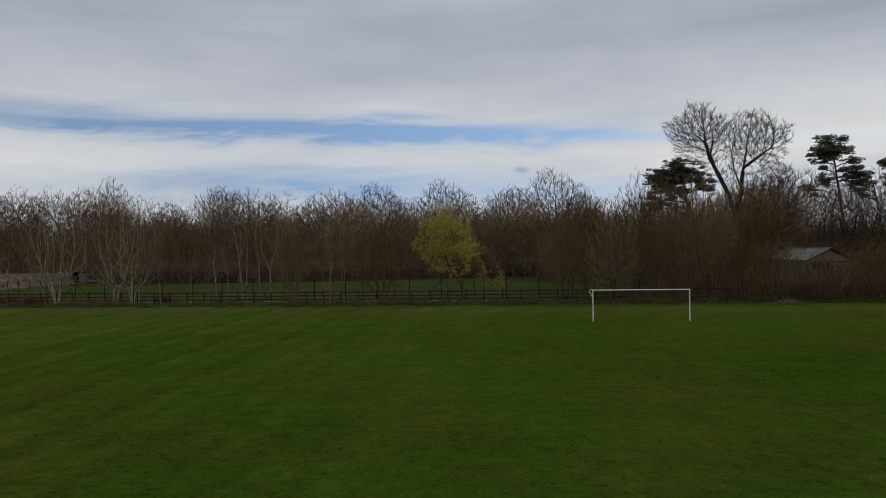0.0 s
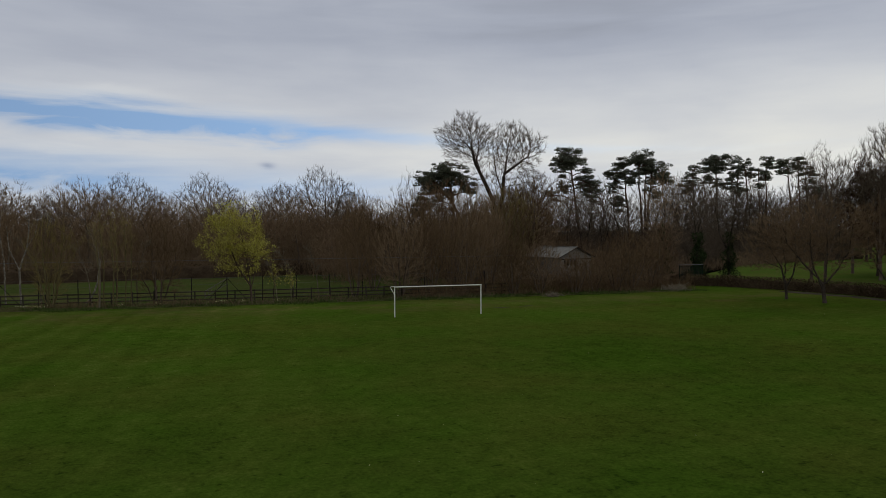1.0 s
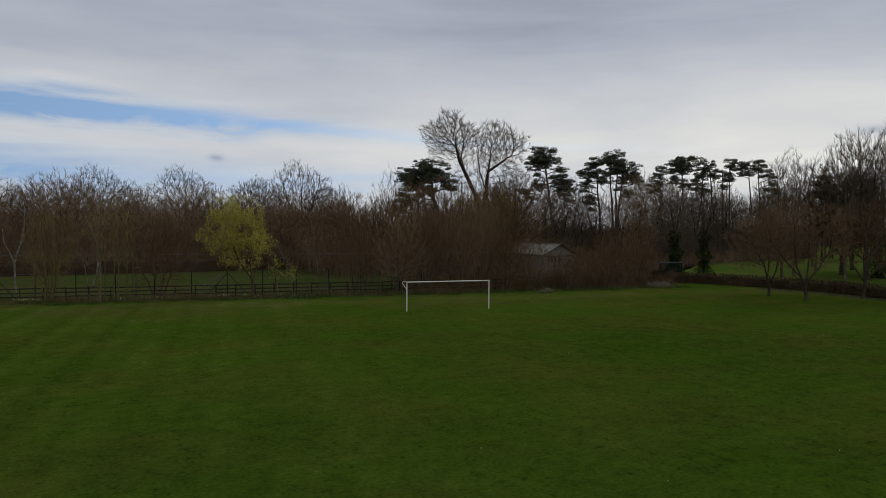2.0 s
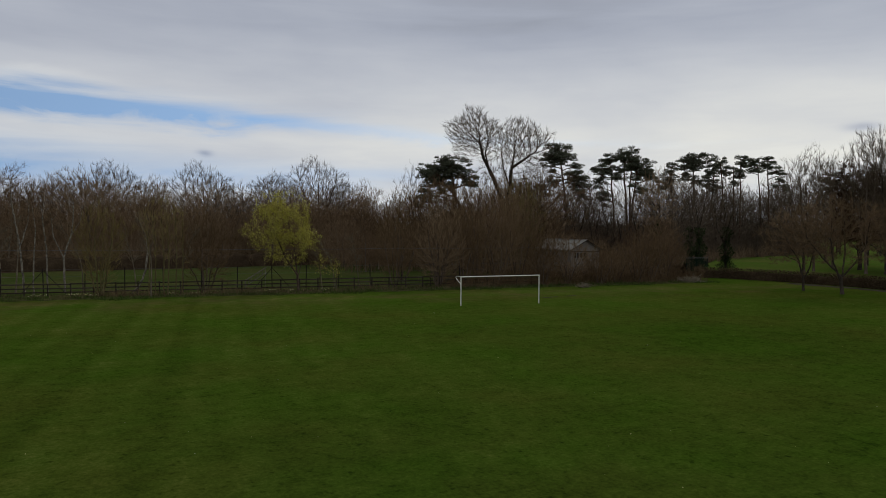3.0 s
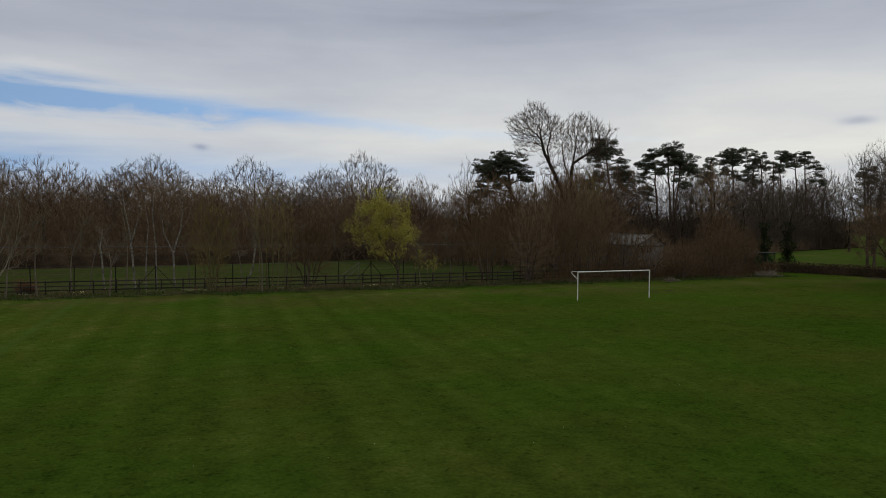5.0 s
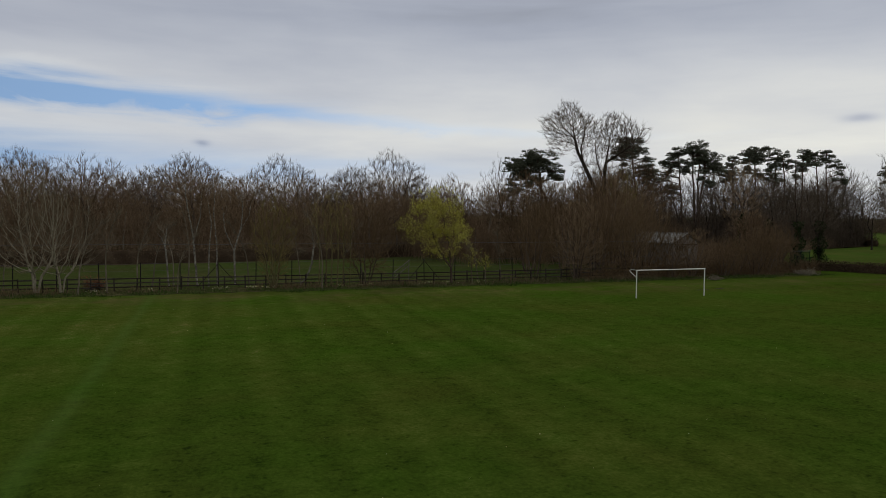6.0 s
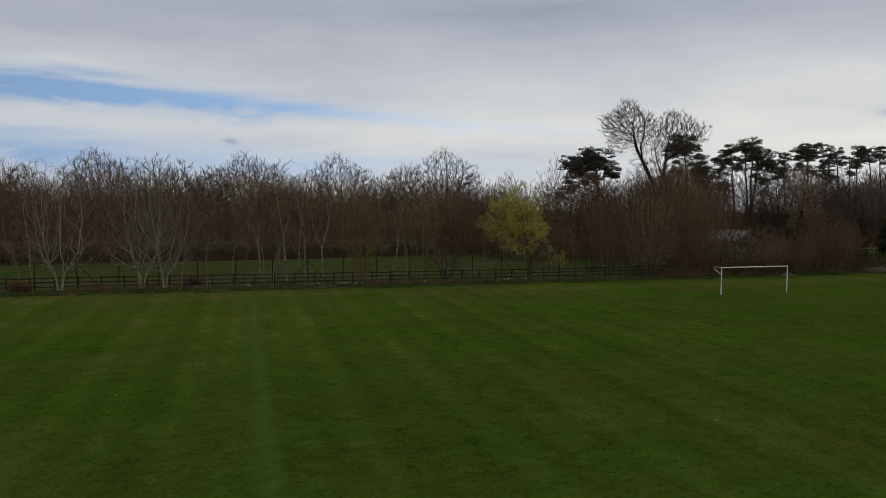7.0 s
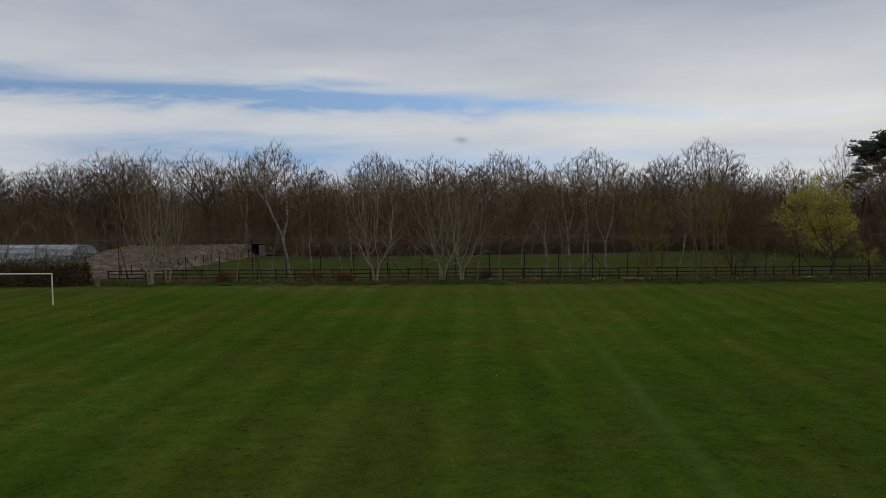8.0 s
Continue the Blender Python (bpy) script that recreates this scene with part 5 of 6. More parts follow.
forked = colony_tree("birch_tree", 46, "forked pale birch with curving limbs", [[(0, 0, -0.15), (-0.1, 0, 3.4), (-0.9, 0, 5.3), (-1.1, 0.1, 7.4)], [(-0.1, 0, 3.4), (0.6, 0.1, 5.8), (0.8, 0.1, 8.4)], [(0.5, 0, 5.4), (1.3, -0.1, 6.8), (1.5, 0, 8.0)]],
                     [((0, 0, 8.0), (2.3, 2.0, 2.6), 260)], 0.09, 0.28, 0.42, 0.008, 0.10, 0.2, BIRCH_BARK, TWIG, 4, 0.5, 0.1, 0.4, 0.018, group="birches")
forked.matrix_basis = facing(-12.5, 77.4)
leaning = colony_tree("birch_tree", 43, "leaning forked white birch behind the fence", [[(0.3, 0, -0.15), (-0.05, 0, 2.4), (-0.5, 0, 4.6), (-1.4, 0, 6.6), (-2.0, 0.1, 8.4), (-2.0, 0.2, 12.2)], [(-0.5, 0, 4.6), (0.5, 0.1, 5.4), (1.2, 0.1, 6.2)],
                      [(-0.3, 0, 4.2), (0.2, 0.2, 6.2), (0.1, 0.2, 8.4), (-0.1, 0.2, 12.0)], [(-1.6, 0, 7.2), (-3.0, 0.2, 9.4), (-3.6, 0.2, 11.4)]],
                      [((-2.0, 0, 10.8), (2.4, 2.2, 2.6), 300), ((0.0, 0, 10.6), (1.6, 1.6, 2.8), 200), ((0.2, 0, 7.0), (1.7, 1.6, 1.8), 70)], 0.15, 0.28, 0.44, 0.008, 0.04, 0.22, BIRCH_BARK, TWIG, 4, 0.6, -0.25, 0.42, 0.026, group="birches")
leaning.matrix_basis = facing(-44.4, 82.5)
bent = colony_tree("birch_tree", 44, "bent thin birch leaning out over the fence", [[(-0.6, 0, -0.15), (0.3, 0, 0.9), (0.8, 0, 2.2), (1.0, 0, 4.0), (0.8, 0.1, 5.6)]], [((0.9, 0, 5.0), (1.2, 1.2, 1.9), 90)], 0.085, 0.26, 0.42, 0.008, 0.1, 0.2, BIRCH_BARK, PALE_TWIG, 3, 0.5, 0.1, 0.4, 0.02, group="birches")
bent.matrix_basis = facing(-6.6, 74.6)
willow = colony_tree("willow_tree", 51, "many-stemmed willow with olive-brown bare shoots", upswept(9, 1.5, 4.2, 7, 0.8), [((0, 0, 4.7), (2.3, 2.2, 4.2), 1000), ((0, 0, 2.2), (1.6, 1.6, 1.6), 120)], 0.075, 0.27, 0.36, 0.006, 0.24, 0.18,
                     WILLOW_BARK, WILLOW_TWIG, 4, 0.65, 0.7, 0.28, 0.016, 0.0085, group="willows by the fence")
take(willow, -9.7, 73.9, 0)
poles = colony_tree("willow_tree", 52, "clump of tall straight olive willow stems", [[(a, b, -0.15), (a + 0.1, b, 3.4), (a * 1.15 - 0.1, b, 7.6)] for a, b in ((-1.5, 0.2), (-0.9, -0.4), (-0.3, 0.5), (0.2, -0.2), (0.8, 0.4), (1.4, -0.1))],
                    [((-0.2, 0, 6.3), (2.2, 1.5, 3.0), 620), ((0, 0, 3.6), (1.9, 1.2, 1.4), 60)], 0.06, 0.27, 0.36, 0.006, 0.24, 0.16, WILLOW_BARK, WILLOW_TWIG, 4, 0.6, 0.7, 0.28, 0.016, 0.0075, group="willows by the fence")
poles.matrix_basis = facing(-4.3, 72.1)
bush = colony_tree("hawthorn_bush", 61, "round leafless russet-brown bush with many stems", upswept(6, 1.6, 2.6, 5, 0.8), [((0, 0, 3.6), (2.7, 2.7, 3.3), 1250)], 0.07, 0.26, 0.34, 0.006, 0.14, 0.2,
                   BARK, RUST_TWIG, 5, 0.65, 0.6, 0.34, 0.022, 0.0085, category="bush", group="brown bushes", hollow=0.0)
take(bush, -0.5, 73.6, 0, 1.0, 1.1)
bush2 = colony_tree("hawthorn_bush", 62, "tall leafless brown bush with dense twigs", upswept(7, 1.5, 3.0, 6, 0.7), [((0, 0, 4.0), (3.0, 3.0, 3.6), 1300)], 0.075, 0.27, 0.36, 0.006, 0.18, 0.2,
                    BARK, TWIG, 5, 0.7, 0.7, 0.34, 0.022, 0.0085, category="bush", group="brown bushes", hollow=0.0)
take(bush2, 22.8, 69.4, 30, 1.05, 1.12)
put(bush, 18.5, 71.2, 50, 0.85, 1.12, "small upright orange-brown leafless tree")
rr = random.Random(8)
for x, y, s, h in [(26.5, 70.5, 1.1, 1.15), (30.0, 69.0, 1.1, 1.15), (33.5, 70.0, 1.1, 1.3), (35.5, 78.0, 1.2, 1.45), (31.5, 75.5, 1.3, 1.5), (38.3, 67.0, 0.95, 0.66), (42.0, 65.6, 0.85, 0.60), (45.0, 66.2, 0.8, 0.58), (47.5, 65.6, 0.9, 0.72),
                   (50.0, 66.0, 0.95, 0.78), (53.0, 66.5, 0.9, 0.74), (35.0, 67.2, 0.9, 0.75), (27.0, 77.0, 1.3, 1.4), (23.0, 79.0, 1.3, 1.3), (45.0, 70.0, 0.7, 0.48), (55.5, 68.5, 0.85, 0.75), (51.5, 69.5, 1.0, 0.82)]:
    put(bush if rr.random() < 0.45 else bush2, x, y, rr.uniform(0, 360), s * 0.95, h)

yellow = colony_tree("maple_tree", 72, "small tree in fresh yellow-green leaf by the fence", [[(0.1, 0, -0.15), (0.0, 0, 1.6), (-1.4, 0.1, 3.4), (-2.6, 0.1, 6.0)], [(0, 0, 1.5), (-0.3, -0.2, 4.0), (-1.1, -0.1, 7.2)], [(0.05, 0, 1.4), (0.6, 0.2, 3.4), (0.8, 0.3, 5.8)]],
                     [((-2.5, 0, 6.5), (2.7, 2.8, 3.1), 850), ((-0.6, 0, 5.7), (2.7, 2.6, 3.2), 800)], 0.13, 0.28, 0.36, 0.006, 0.10, 0.2, BARK, TWIG, 3, 0.5, 0.3, 0.4, 0.024, leaf=(YELLOW_LEAF, 13500, 0.085, 2.0), hollow=0.0, ragged=0.16)
yellow.matrix_basis = facing(7.8, 71.0, 0, 0.9, 1.03)
seedling = colony_tree("maple_tree", 73, "thin young maple with a few pale new leaves", [[(0, 0, -0.15), (0.1, 0, 2.0), (0.0, 0, 3.6)]], [((0.1, 0, 2.6), (1.1, 1.0, 1.4), 60)], 0.04, 0.25, 0.4, 0.007, 0.1, 0.2, BARK, TWIG, 3, 0.4, 0.3, 0.4, 0.02, leaf=(YELLOW_LEAF, 420, 0.06, 0.6))
seedling.matrix_basis = facing(9.9, 70.6)
copy_thing(seedling, facing(11.6, 70.4, 90, 0.8))

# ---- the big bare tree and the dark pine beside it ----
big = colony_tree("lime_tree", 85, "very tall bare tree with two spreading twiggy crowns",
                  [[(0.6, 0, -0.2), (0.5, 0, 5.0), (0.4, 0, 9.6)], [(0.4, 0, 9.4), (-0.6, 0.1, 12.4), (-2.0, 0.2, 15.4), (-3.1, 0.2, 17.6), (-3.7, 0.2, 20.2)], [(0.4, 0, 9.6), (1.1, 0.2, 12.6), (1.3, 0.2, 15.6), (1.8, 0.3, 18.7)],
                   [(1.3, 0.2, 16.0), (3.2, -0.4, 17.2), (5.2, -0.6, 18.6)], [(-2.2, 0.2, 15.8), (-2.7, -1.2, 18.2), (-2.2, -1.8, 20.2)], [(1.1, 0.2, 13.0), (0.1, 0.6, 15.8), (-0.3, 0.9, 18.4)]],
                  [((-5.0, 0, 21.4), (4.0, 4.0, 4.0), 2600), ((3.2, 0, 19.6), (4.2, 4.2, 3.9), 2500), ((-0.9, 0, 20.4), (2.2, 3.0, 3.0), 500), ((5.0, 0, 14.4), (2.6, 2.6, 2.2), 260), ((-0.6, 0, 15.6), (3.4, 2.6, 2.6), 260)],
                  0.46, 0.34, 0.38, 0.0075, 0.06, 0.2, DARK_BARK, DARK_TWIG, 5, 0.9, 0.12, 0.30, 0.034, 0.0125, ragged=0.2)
put(willow, 46.2, 88.2, 30, 1.25, 1.62, "tall olive-brown willow thicket before the big tree")
put(willow, 49.4, 90.0, 160, 1.2, 1.5, "tall olive-brown willow thicket before the big tree")
big.matrix_basis = facing(47.6, 95.0, 0, 0.98, 0.97)
layered_pine(91, "broad dark pine with heavy needle clumps beside the bare tree", 44.0, 109.3, [[(3.0, 8.6), (2.6, 12.5), (2.1, 15.7), (1.8, 17.6)], [(2.7, 11.8), (1.0, 13.6), (-0.9, 15.8)]],
             [(0.6, 18.1, 1.2, 0.6), (-1.2, 16.7, 1.9, 0.9), (3.0, 17.2, 2.4, 1.0), (-2.3, 15.4, 1.4, 0.6), (0.8, 15.3, 2.4, 0.8), (4.3, 15.3, 1.8, 0.9), (-1.5, 13.8, 1.2, 0.6), (1.3, 13.6, 1.6, 0.7), (-3.2, 10.2, 0.9, 0.7), (-2.2, 11.8, 1.4, 0.6)], 0.36)

# ---- tall pines ----
layered_pine(92, "tall pine with a rounded crown on a bare trunk", 76.7, 118.2, [[(1.9, 3.9), (1.5, 7.6), (1.0, 12.9), (0.0, 19.0), (-0.4, 22.6)]],
             [(-0.6, 22.2, 2.1, 1.0), (-0.2, 20.7, 2.8, 0.8), (-2.4, 19.1, 1.2, 0.5), (2.8, 18.7, 1.5, 0.6), (-1.5, 15.8, 1.3, 0.9), (2.8, 16.9, 1.7, 0.7), (-3.6, 14.2, 1.4, 0.5)])
layered_pine(93, "slender leaning pine with lopsided needle clumps", 77.4, 119.6, [[(8.2, 2.0), (7.3, 7.6), (6.5, 12.5), (5.8, 15.8)]], [(4.6, 16.3, 2.0, 0.5), (4.2, 14.9, 1.8, 0.6), (4.5, 12.7, 0.7, 0.4)], 0.20)
layered_pine(94, "group of tall pine stems with one broad domed crown", 90.3, 114.5, [[(-1.5, 4.0), (-1.8, 8.8), (-2.4, 14.6), (-2.8, 20.0)], [(1.0, 4.0), (0.7, 8.8), (0.2, 16.1), (0.0, 21.6)], [(1.5, 4.0), (1.4, 9.6), (1.2, 14.6), (1.5, 19.3)], [(1.6, 4.0), (1.8, 10.7), (2.3, 14.5), (2.8, 19.0)]],
             [(0.8, 21.9, 1.9, 1.0), (-3.1, 20.8, 1.8, 0.8), (-4.0, 18.9, 2.4, 0.8), (0.8, 20.0, 2.4, 1.0), (3.7, 19.3, 2.0, 1.2), (-5.0, 16.3, 1.4, 0.6), (-1.5, 17.9, 1.7, 0.8), (4.5, 17.6, 1.6, 0.7), (-3.9, 13.5, 1.5, 0.6), (-4.0, 12.4, 1.2, 0.5), (3.2, 14.4, 1.4, 0.5), (1.9, 16.5, 1.3, 0.5)], 0.30)
layered_pine(95, "wide flat-topped pines with many crooked stems", 113.0, 117.0, [[(-3.8, 5.6), (-4.3, 14.1), (-4.5, 20.2)], [(0.7, 6.5), (0.5, 16.1), (0.2, 22.4)], [(3.7, 6.5), (4.6, 16.0), (4.9, 21.1)], [(6.2, 8.9), (6.5, 13.9), (6.0, 20.5)]],
             [(-4.4, 20.4, 1.3, 0.6), (-4.9, 18.8, 1.5, 0.8), (-1.3, 21.4, 1.9, 0.6), (1.4, 22.6, 3.4, 0.6), (5.5, 21.3, 1.4, 0.7), (-1.6, 19.9, 1.4, 0.6), (1.4, 20.7, 1.9, 0.6), (4.7, 19.9, 1.7, 0.8), (-4.3, 17.1, 1.7, 0.5), (-0.5, 17.6, 1.8, 0.6), (3.6, 17.4, 1.9, 0.6), (7.0, 19.4, 1.3, 0.8), (-6.2, 16.6, 1.2, 0.5), (5.1, 15.5, 1.4, 0.5)], 0.30)
layered_pine(96, "thin straight pine with short tiers of needles", 113.6, 116.4, [[(9.4, 5.0), (9.4, 9.7), (9.3, 15.9), (9.3, 21.8)], [(8.3, 5.0), (8.1, 8.9), (7.9, 15.5), (7.8, 20.0)]], [(9.1, 21.7, 1.3, 0.5), (9.4, 20.7, 1.3, 0.4), (8.5, 19.1, 1.4, 0.6), (8.9, 17.6, 1.3, 0.5), (8.2, 15.9, 0.9, 0.4)], 0.24)
layered_pine(97, "pair of tall bare-stemmed pines with flat crowns", 132.5, 113.0, [[(-0.5, 5.0), (-0.8, 12.9), (-1.2, 17.7), (-1.8, 22.3)], [(1.2, 5.0), (1.1, 12.9), (0.8, 17.6), (0.7, 22.5)]],
             [(-2.2, 22.3, 1.4, 0.6), (-2.3, 20.9, 1.9, 0.6), (-2.8, 19.5, 0.8, 0.4), (0.7, 22.3, 1.4, 0.6), (0.7, 21.3, 1.5, 0.5), (2.7, 19.8, 1.5, 0.8), (3.4, 17.3, 1.0, 0.4), (3.5, 16.1, 1.5, 0.5)], 0.26)
rr = random.Random(9)
used = []
for x, y, h in [(60, 112, 13), (66, 116, 13.5), (72, 108, 12), (83, 120, 13.5), (94, 122, 14), (101, 112, 14), (109, 124, 14.5), (117, 110, 13), (124, 114, 14), (130, 124, 15), (145, 118, 16), (152, 122, 16), (64, 100, 11), (57, 104, 11.5),
                (36, 112, 10), (33, 104, 9.5), (52, 112, 11), (80, 104, 10), (88, 108, 11), (98, 106, 11), (112, 112, 12), (70, 122, 13), (76, 126, 13), (160, 120, 17), (140, 126, 15), (38, 98, 10), (55, 96, 11), (28, 98, 8.5), (31, 112, 9), (25, 104, 8.5), (36, 94, 9), (41, 100, 10), (44, 116, 10.5), (29, 120, 10), (40, 121, 10), (33, 90, 8.5), (24, 93, 8), (47, 104, 11), (50, 118, 11), (36, 106, 9.5), (27, 112, 9), (40.5, 84, 11.5), (43.5, 87, 12.5), (37.5, 88, 11), (48.5, 89, 12.5), (33, 84, 9.5), (45.5, 90, 12.5), (36, 82, 10), (52, 92, 12), (82, 121, 14), (100, 122, 15), (111, 124, 15.5), (123, 123, 15), (128, 121, 14.5), (87, 121, 14), (142, 123, 16), (148, 120, 16), (70, 112, 13), (18, 124, 11), (26, 127, 11), (37, 128, 12), (44, 126, 12), (50, 128, 12.5), (57, 124, 13), (63, 127, 13.5), (88, 126, 15), (105, 119, 15), (118, 122, 15.5), (133, 119, 15), (96, 103, 11), (104, 107, 12), (113, 110, 12), (121, 112, 13), (135, 113, 13), (146, 114, 13), (128, 111, 12), (165, 131, 16), (173, 137, 16), (181, 146, 17), (190, 152, 17), (157, 127, 15), (198, 162, 17), (42, 103, 14.0), (38, 105, 12.5), (47.5, 109, 14), (55, 110, 13.5), (62, 113, 15), (66, 119, 15), (70, 105, 12.5), (51, 90, 14), (54.5, 93, 13.5), (49, 98, 14.5), (45, 93, 12), (57, 99, 13), (42, 96, 11.5), (52, 101, 13), (60, 106, 13), (74, 114, 14), (79, 111, 12), (85, 113, 13), (92, 110, 13.5), (99, 115, 15), (104, 112, 14), (110, 115, 15), (116, 113, 15), (122, 118, 15), (138, 118, 14), (150, 116, 15), (33, 116, 11.5), (30, 110, 10.5), (37, 118, 12), (35, 124, 12), (27, 116, 10), (148, 104, 11), (153, 108, 12), (158, 101, 11), (160, 112, 13), (166, 104, 12), (145, 98, 9.5), (152, 97, 10)]:
    k = rr.randrange(8)
    tree, h = (dark_wood[k % 3], h * rr.uniform(0.97, 1.24)) if x > 58 else (wood[k], h * (0.88 if x < 44 and y < 100 else 1.04) * rr.uniform(0.92, 1.08))
    f = put
    if tree in dark_wood and tree not in used:
        used.append(tree)
        f = take
    f(tree, x, y, rr.uniform(0, 360), h / 14 * rr.uniform(0.95, 1.2), h / 14)

layered_pine(98, "lone flat-crowned pine standing above the scrub", 140.3, 102.0, [[(0.4, 6.0), (0.3, 12.0), (0.0, 18.0)]], [(0.1, 18.4, 1.6, 0.5), (-0.9, 17.3, 1.4, 0.5), (1.1, 16.4, 1.2, 0.4), (-0.6, 15.2, 1.0, 0.4)], 0.24)
# bare trees under and behind the broad pine
put(dark_wood[0], 42.2, 108.0, 40, 0.95, 0.90)
put(dark_wood[2], 46.2, 106.4, 150, 0.9, 0.92)
put(dark_wood[1], 40.2, 112.0, 250, 0.9, 1.12)
put(dark_wood[2], 126.0, 97.0, 70, 1.0, 0.95)
put(dark_wood[0], 136.0, 98.5, 200, 1.05, 1.05)
put(dark_wood[1], 145.0, 104.0, 310, 1.1, 1.1)


def ivied(template, x, y, turn, size, high, seed, label):
    """A tree whose trunk and main limbs are wrapped in ivy."""
    ob = put(template, x, y, turn, size, high, label)
    rng = np.random.default_rng(seed)
    n = 2400
    z = rng.uniform(0, 1, n) ** 1.3 * 6.8
    r = (1.15 - z * 0.10 + 0.3 * np.sin(z * 2.3 + seed)) * rng.uniform(0.35, 1.2, n)
    q = rng.uniform(0, 6.28, n)
    v, f = leaves(rng, np.stack([np.cos(q) * r, np.sin(q) * r, z], 1), 0.15)
    part_np("ivy", mesh_np("ivy", v, None, f, IVY), ob, "dark green ivy round the trunk")
    return ob


IVY_LABEL = "bare tree with its trunk wrapped in dark ivy"
ivied(dark_wood[2], 66.8, 73.4, 40, 1.0, 1.0, 301, IVY_LABEL)
ivied(dark_wood[0], 73.9, 74.7, 140, 0.9, 0.95, 302, IVY_LABEL)
ivied(dark_wood[1], 84.0, 91.0, 240, 0.95, 0.95, 303, IVY_LABEL)
ivied(wood[5], 75.0, 89.5, 20, 1.0, 1.0, 304, IVY_LABEL)
put(wood[3], 66.0, 80.0, 30, 0.6, 0.55)
put(wood[6], 70.0, 84.0, 80, 0.7, 0.7)

# ---- the right-hand trees ----
crab = colony_tree("cherry_tree", 111, "low spreading leafless tree with reddish twigs", [[(0.1, 0, -0.15), (0, 0, 1.6), (-0.5, 0.1, 3.4), (-1.6, 0.3, 5.0), (-2.4, 0.4, 6.6)], [(0, 0, 1.2), (0.7, 0.2, 2.6), (1.1, 0.1, 4.4), (0.8, 0, 6.6)], [(-0.1, 0, 2.2), (0.1, -0.8, 4.0), (-0.2, -1.6, 6.2)], [(-0.4, 0.1, 3.2), (-2.0, -0.4, 3.9), (-3.4, -0.5, 4.4)]],
                   [((-0.2, 0, 6.2), (4.6, 4.4, 3.2), 2000), ((-0.4, 0, 4.0), (4.4, 4.2, 1.2), 300)], 0.15, 0.30, 0.38, 0.0055, 0.04, 0.26, DARK_BARK, TWIG, 7, 0.65, 0.25, 0.42, 0.022, 0.0085, group="spreading trees by the hedge", hollow=0.0)
crab.matrix_basis = facing(55.4, 49.6, 0, 0.86, 0.96)
crab_v = colony_tree("cherry_tree", 112, "spreading leafless tree dividing low into a wide vee", [[(0.2, 0, -0.15), (0, 0, 1.9), (-1.6, 0.2, 3.6), (-3.2, 0.2, 5.6), (-3.6, 0.2, 7.0)], [(0.1, 0, 1.8), (1.3, 0.1, 3.4), (2.2, 0.3, 5.2), (2.4, 0.3, 7.2)], [(0.1, 0, 1.9), (0.3, 0.4, 4.4), (0.2, 0.6, 7.0)], [(0, 0, 1.4), (-0.7, -0.9, 3.6), (-0.9, -1.4, 6.2)]],
                     [((-0.3, 0, 6.6), (5.0, 4.6, 3.6), 2300)], 0.18, 0.30, 0.38, 0.0055, 0.05, 0.26, DARK_BARK, TWIG, 7, 0.65, 0.25, 0.42, 0.022, 0.0085, group="spreading trees by the hedge", hollow=0.0)
crab_v.matrix_basis = facing(55.2, 45.4, 0, 0.95, 0.98)
copy_thing(crab_v, facing(61.5, 43.4, 200, 0.85, 1.0))
oak = colony_tree("ash_tree", 121, "tall leafless tree with upswept branches beyond the hedge", [[(0, 0, -0.2), (0, 0, 3.2), (-0.6, 0.2, 7.0), (-0.9, 0.3, 12.5)], [(0, 0, 3.0), (2.0, 0.3, 6.0), (3.0, 0.2, 11.5)], [(0, 0, 2.4), (-2.6, -0.3, 4.6), (-4.0, -0.4, 7.4), (-4.4, -0.4, 11.0)], [(0, 0, 3.4), (0.5, -1.6, 7.0), (0.8, -2.2, 12.5)]],
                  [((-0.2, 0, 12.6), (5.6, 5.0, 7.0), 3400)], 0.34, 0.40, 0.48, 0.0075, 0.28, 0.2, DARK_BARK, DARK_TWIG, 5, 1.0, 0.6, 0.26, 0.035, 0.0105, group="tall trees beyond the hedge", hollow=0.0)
oak.matrix_basis = facing(88.0, 59.4, 0, 1.0, 1.06)
slender = colony_tree("ash_tree", 122, "slender leafless tree with several upright stems", [[(0, 0, -0.2), (-0.2, 0, 5.0), (-0.8, 0.2, 13.0)], [(-0.1, 0, 2.4), (1.2, 0.2, 6.0), (1.6, 0.1, 12.5)], [(-0.1, 0, 2.0), (-1.6, -0.2, 6.0), (-2.6, -0.1, 11.5)]],
                      [((-0.2, 0, 11.8), (3.6, 3.2, 5.6), 1300)], 0.20, 0.40, 0.50, 0.0075, 0.30, 0.2, BARK, DARK_TWIG, 4, 0.95, 0.6, 0.28, 0.035, 0.0105, group="tall trees beyond the hedge", hollow=0.0)
slender.matrix_basis = facing(79.2, 65.8)
copy_thing(slender, facing(84.5, 68.0, 220, 1.0, 1.0))
copy_thing(slender, facing(86.4, 61.4, 300, 1.0, 1.1))
copy_thing(slender, facing(90.6, 57.2, 170, 1.1, 1.2))
copy_thing(slender, facing(97.0, 73.0, 60, 1.0, 1.08))
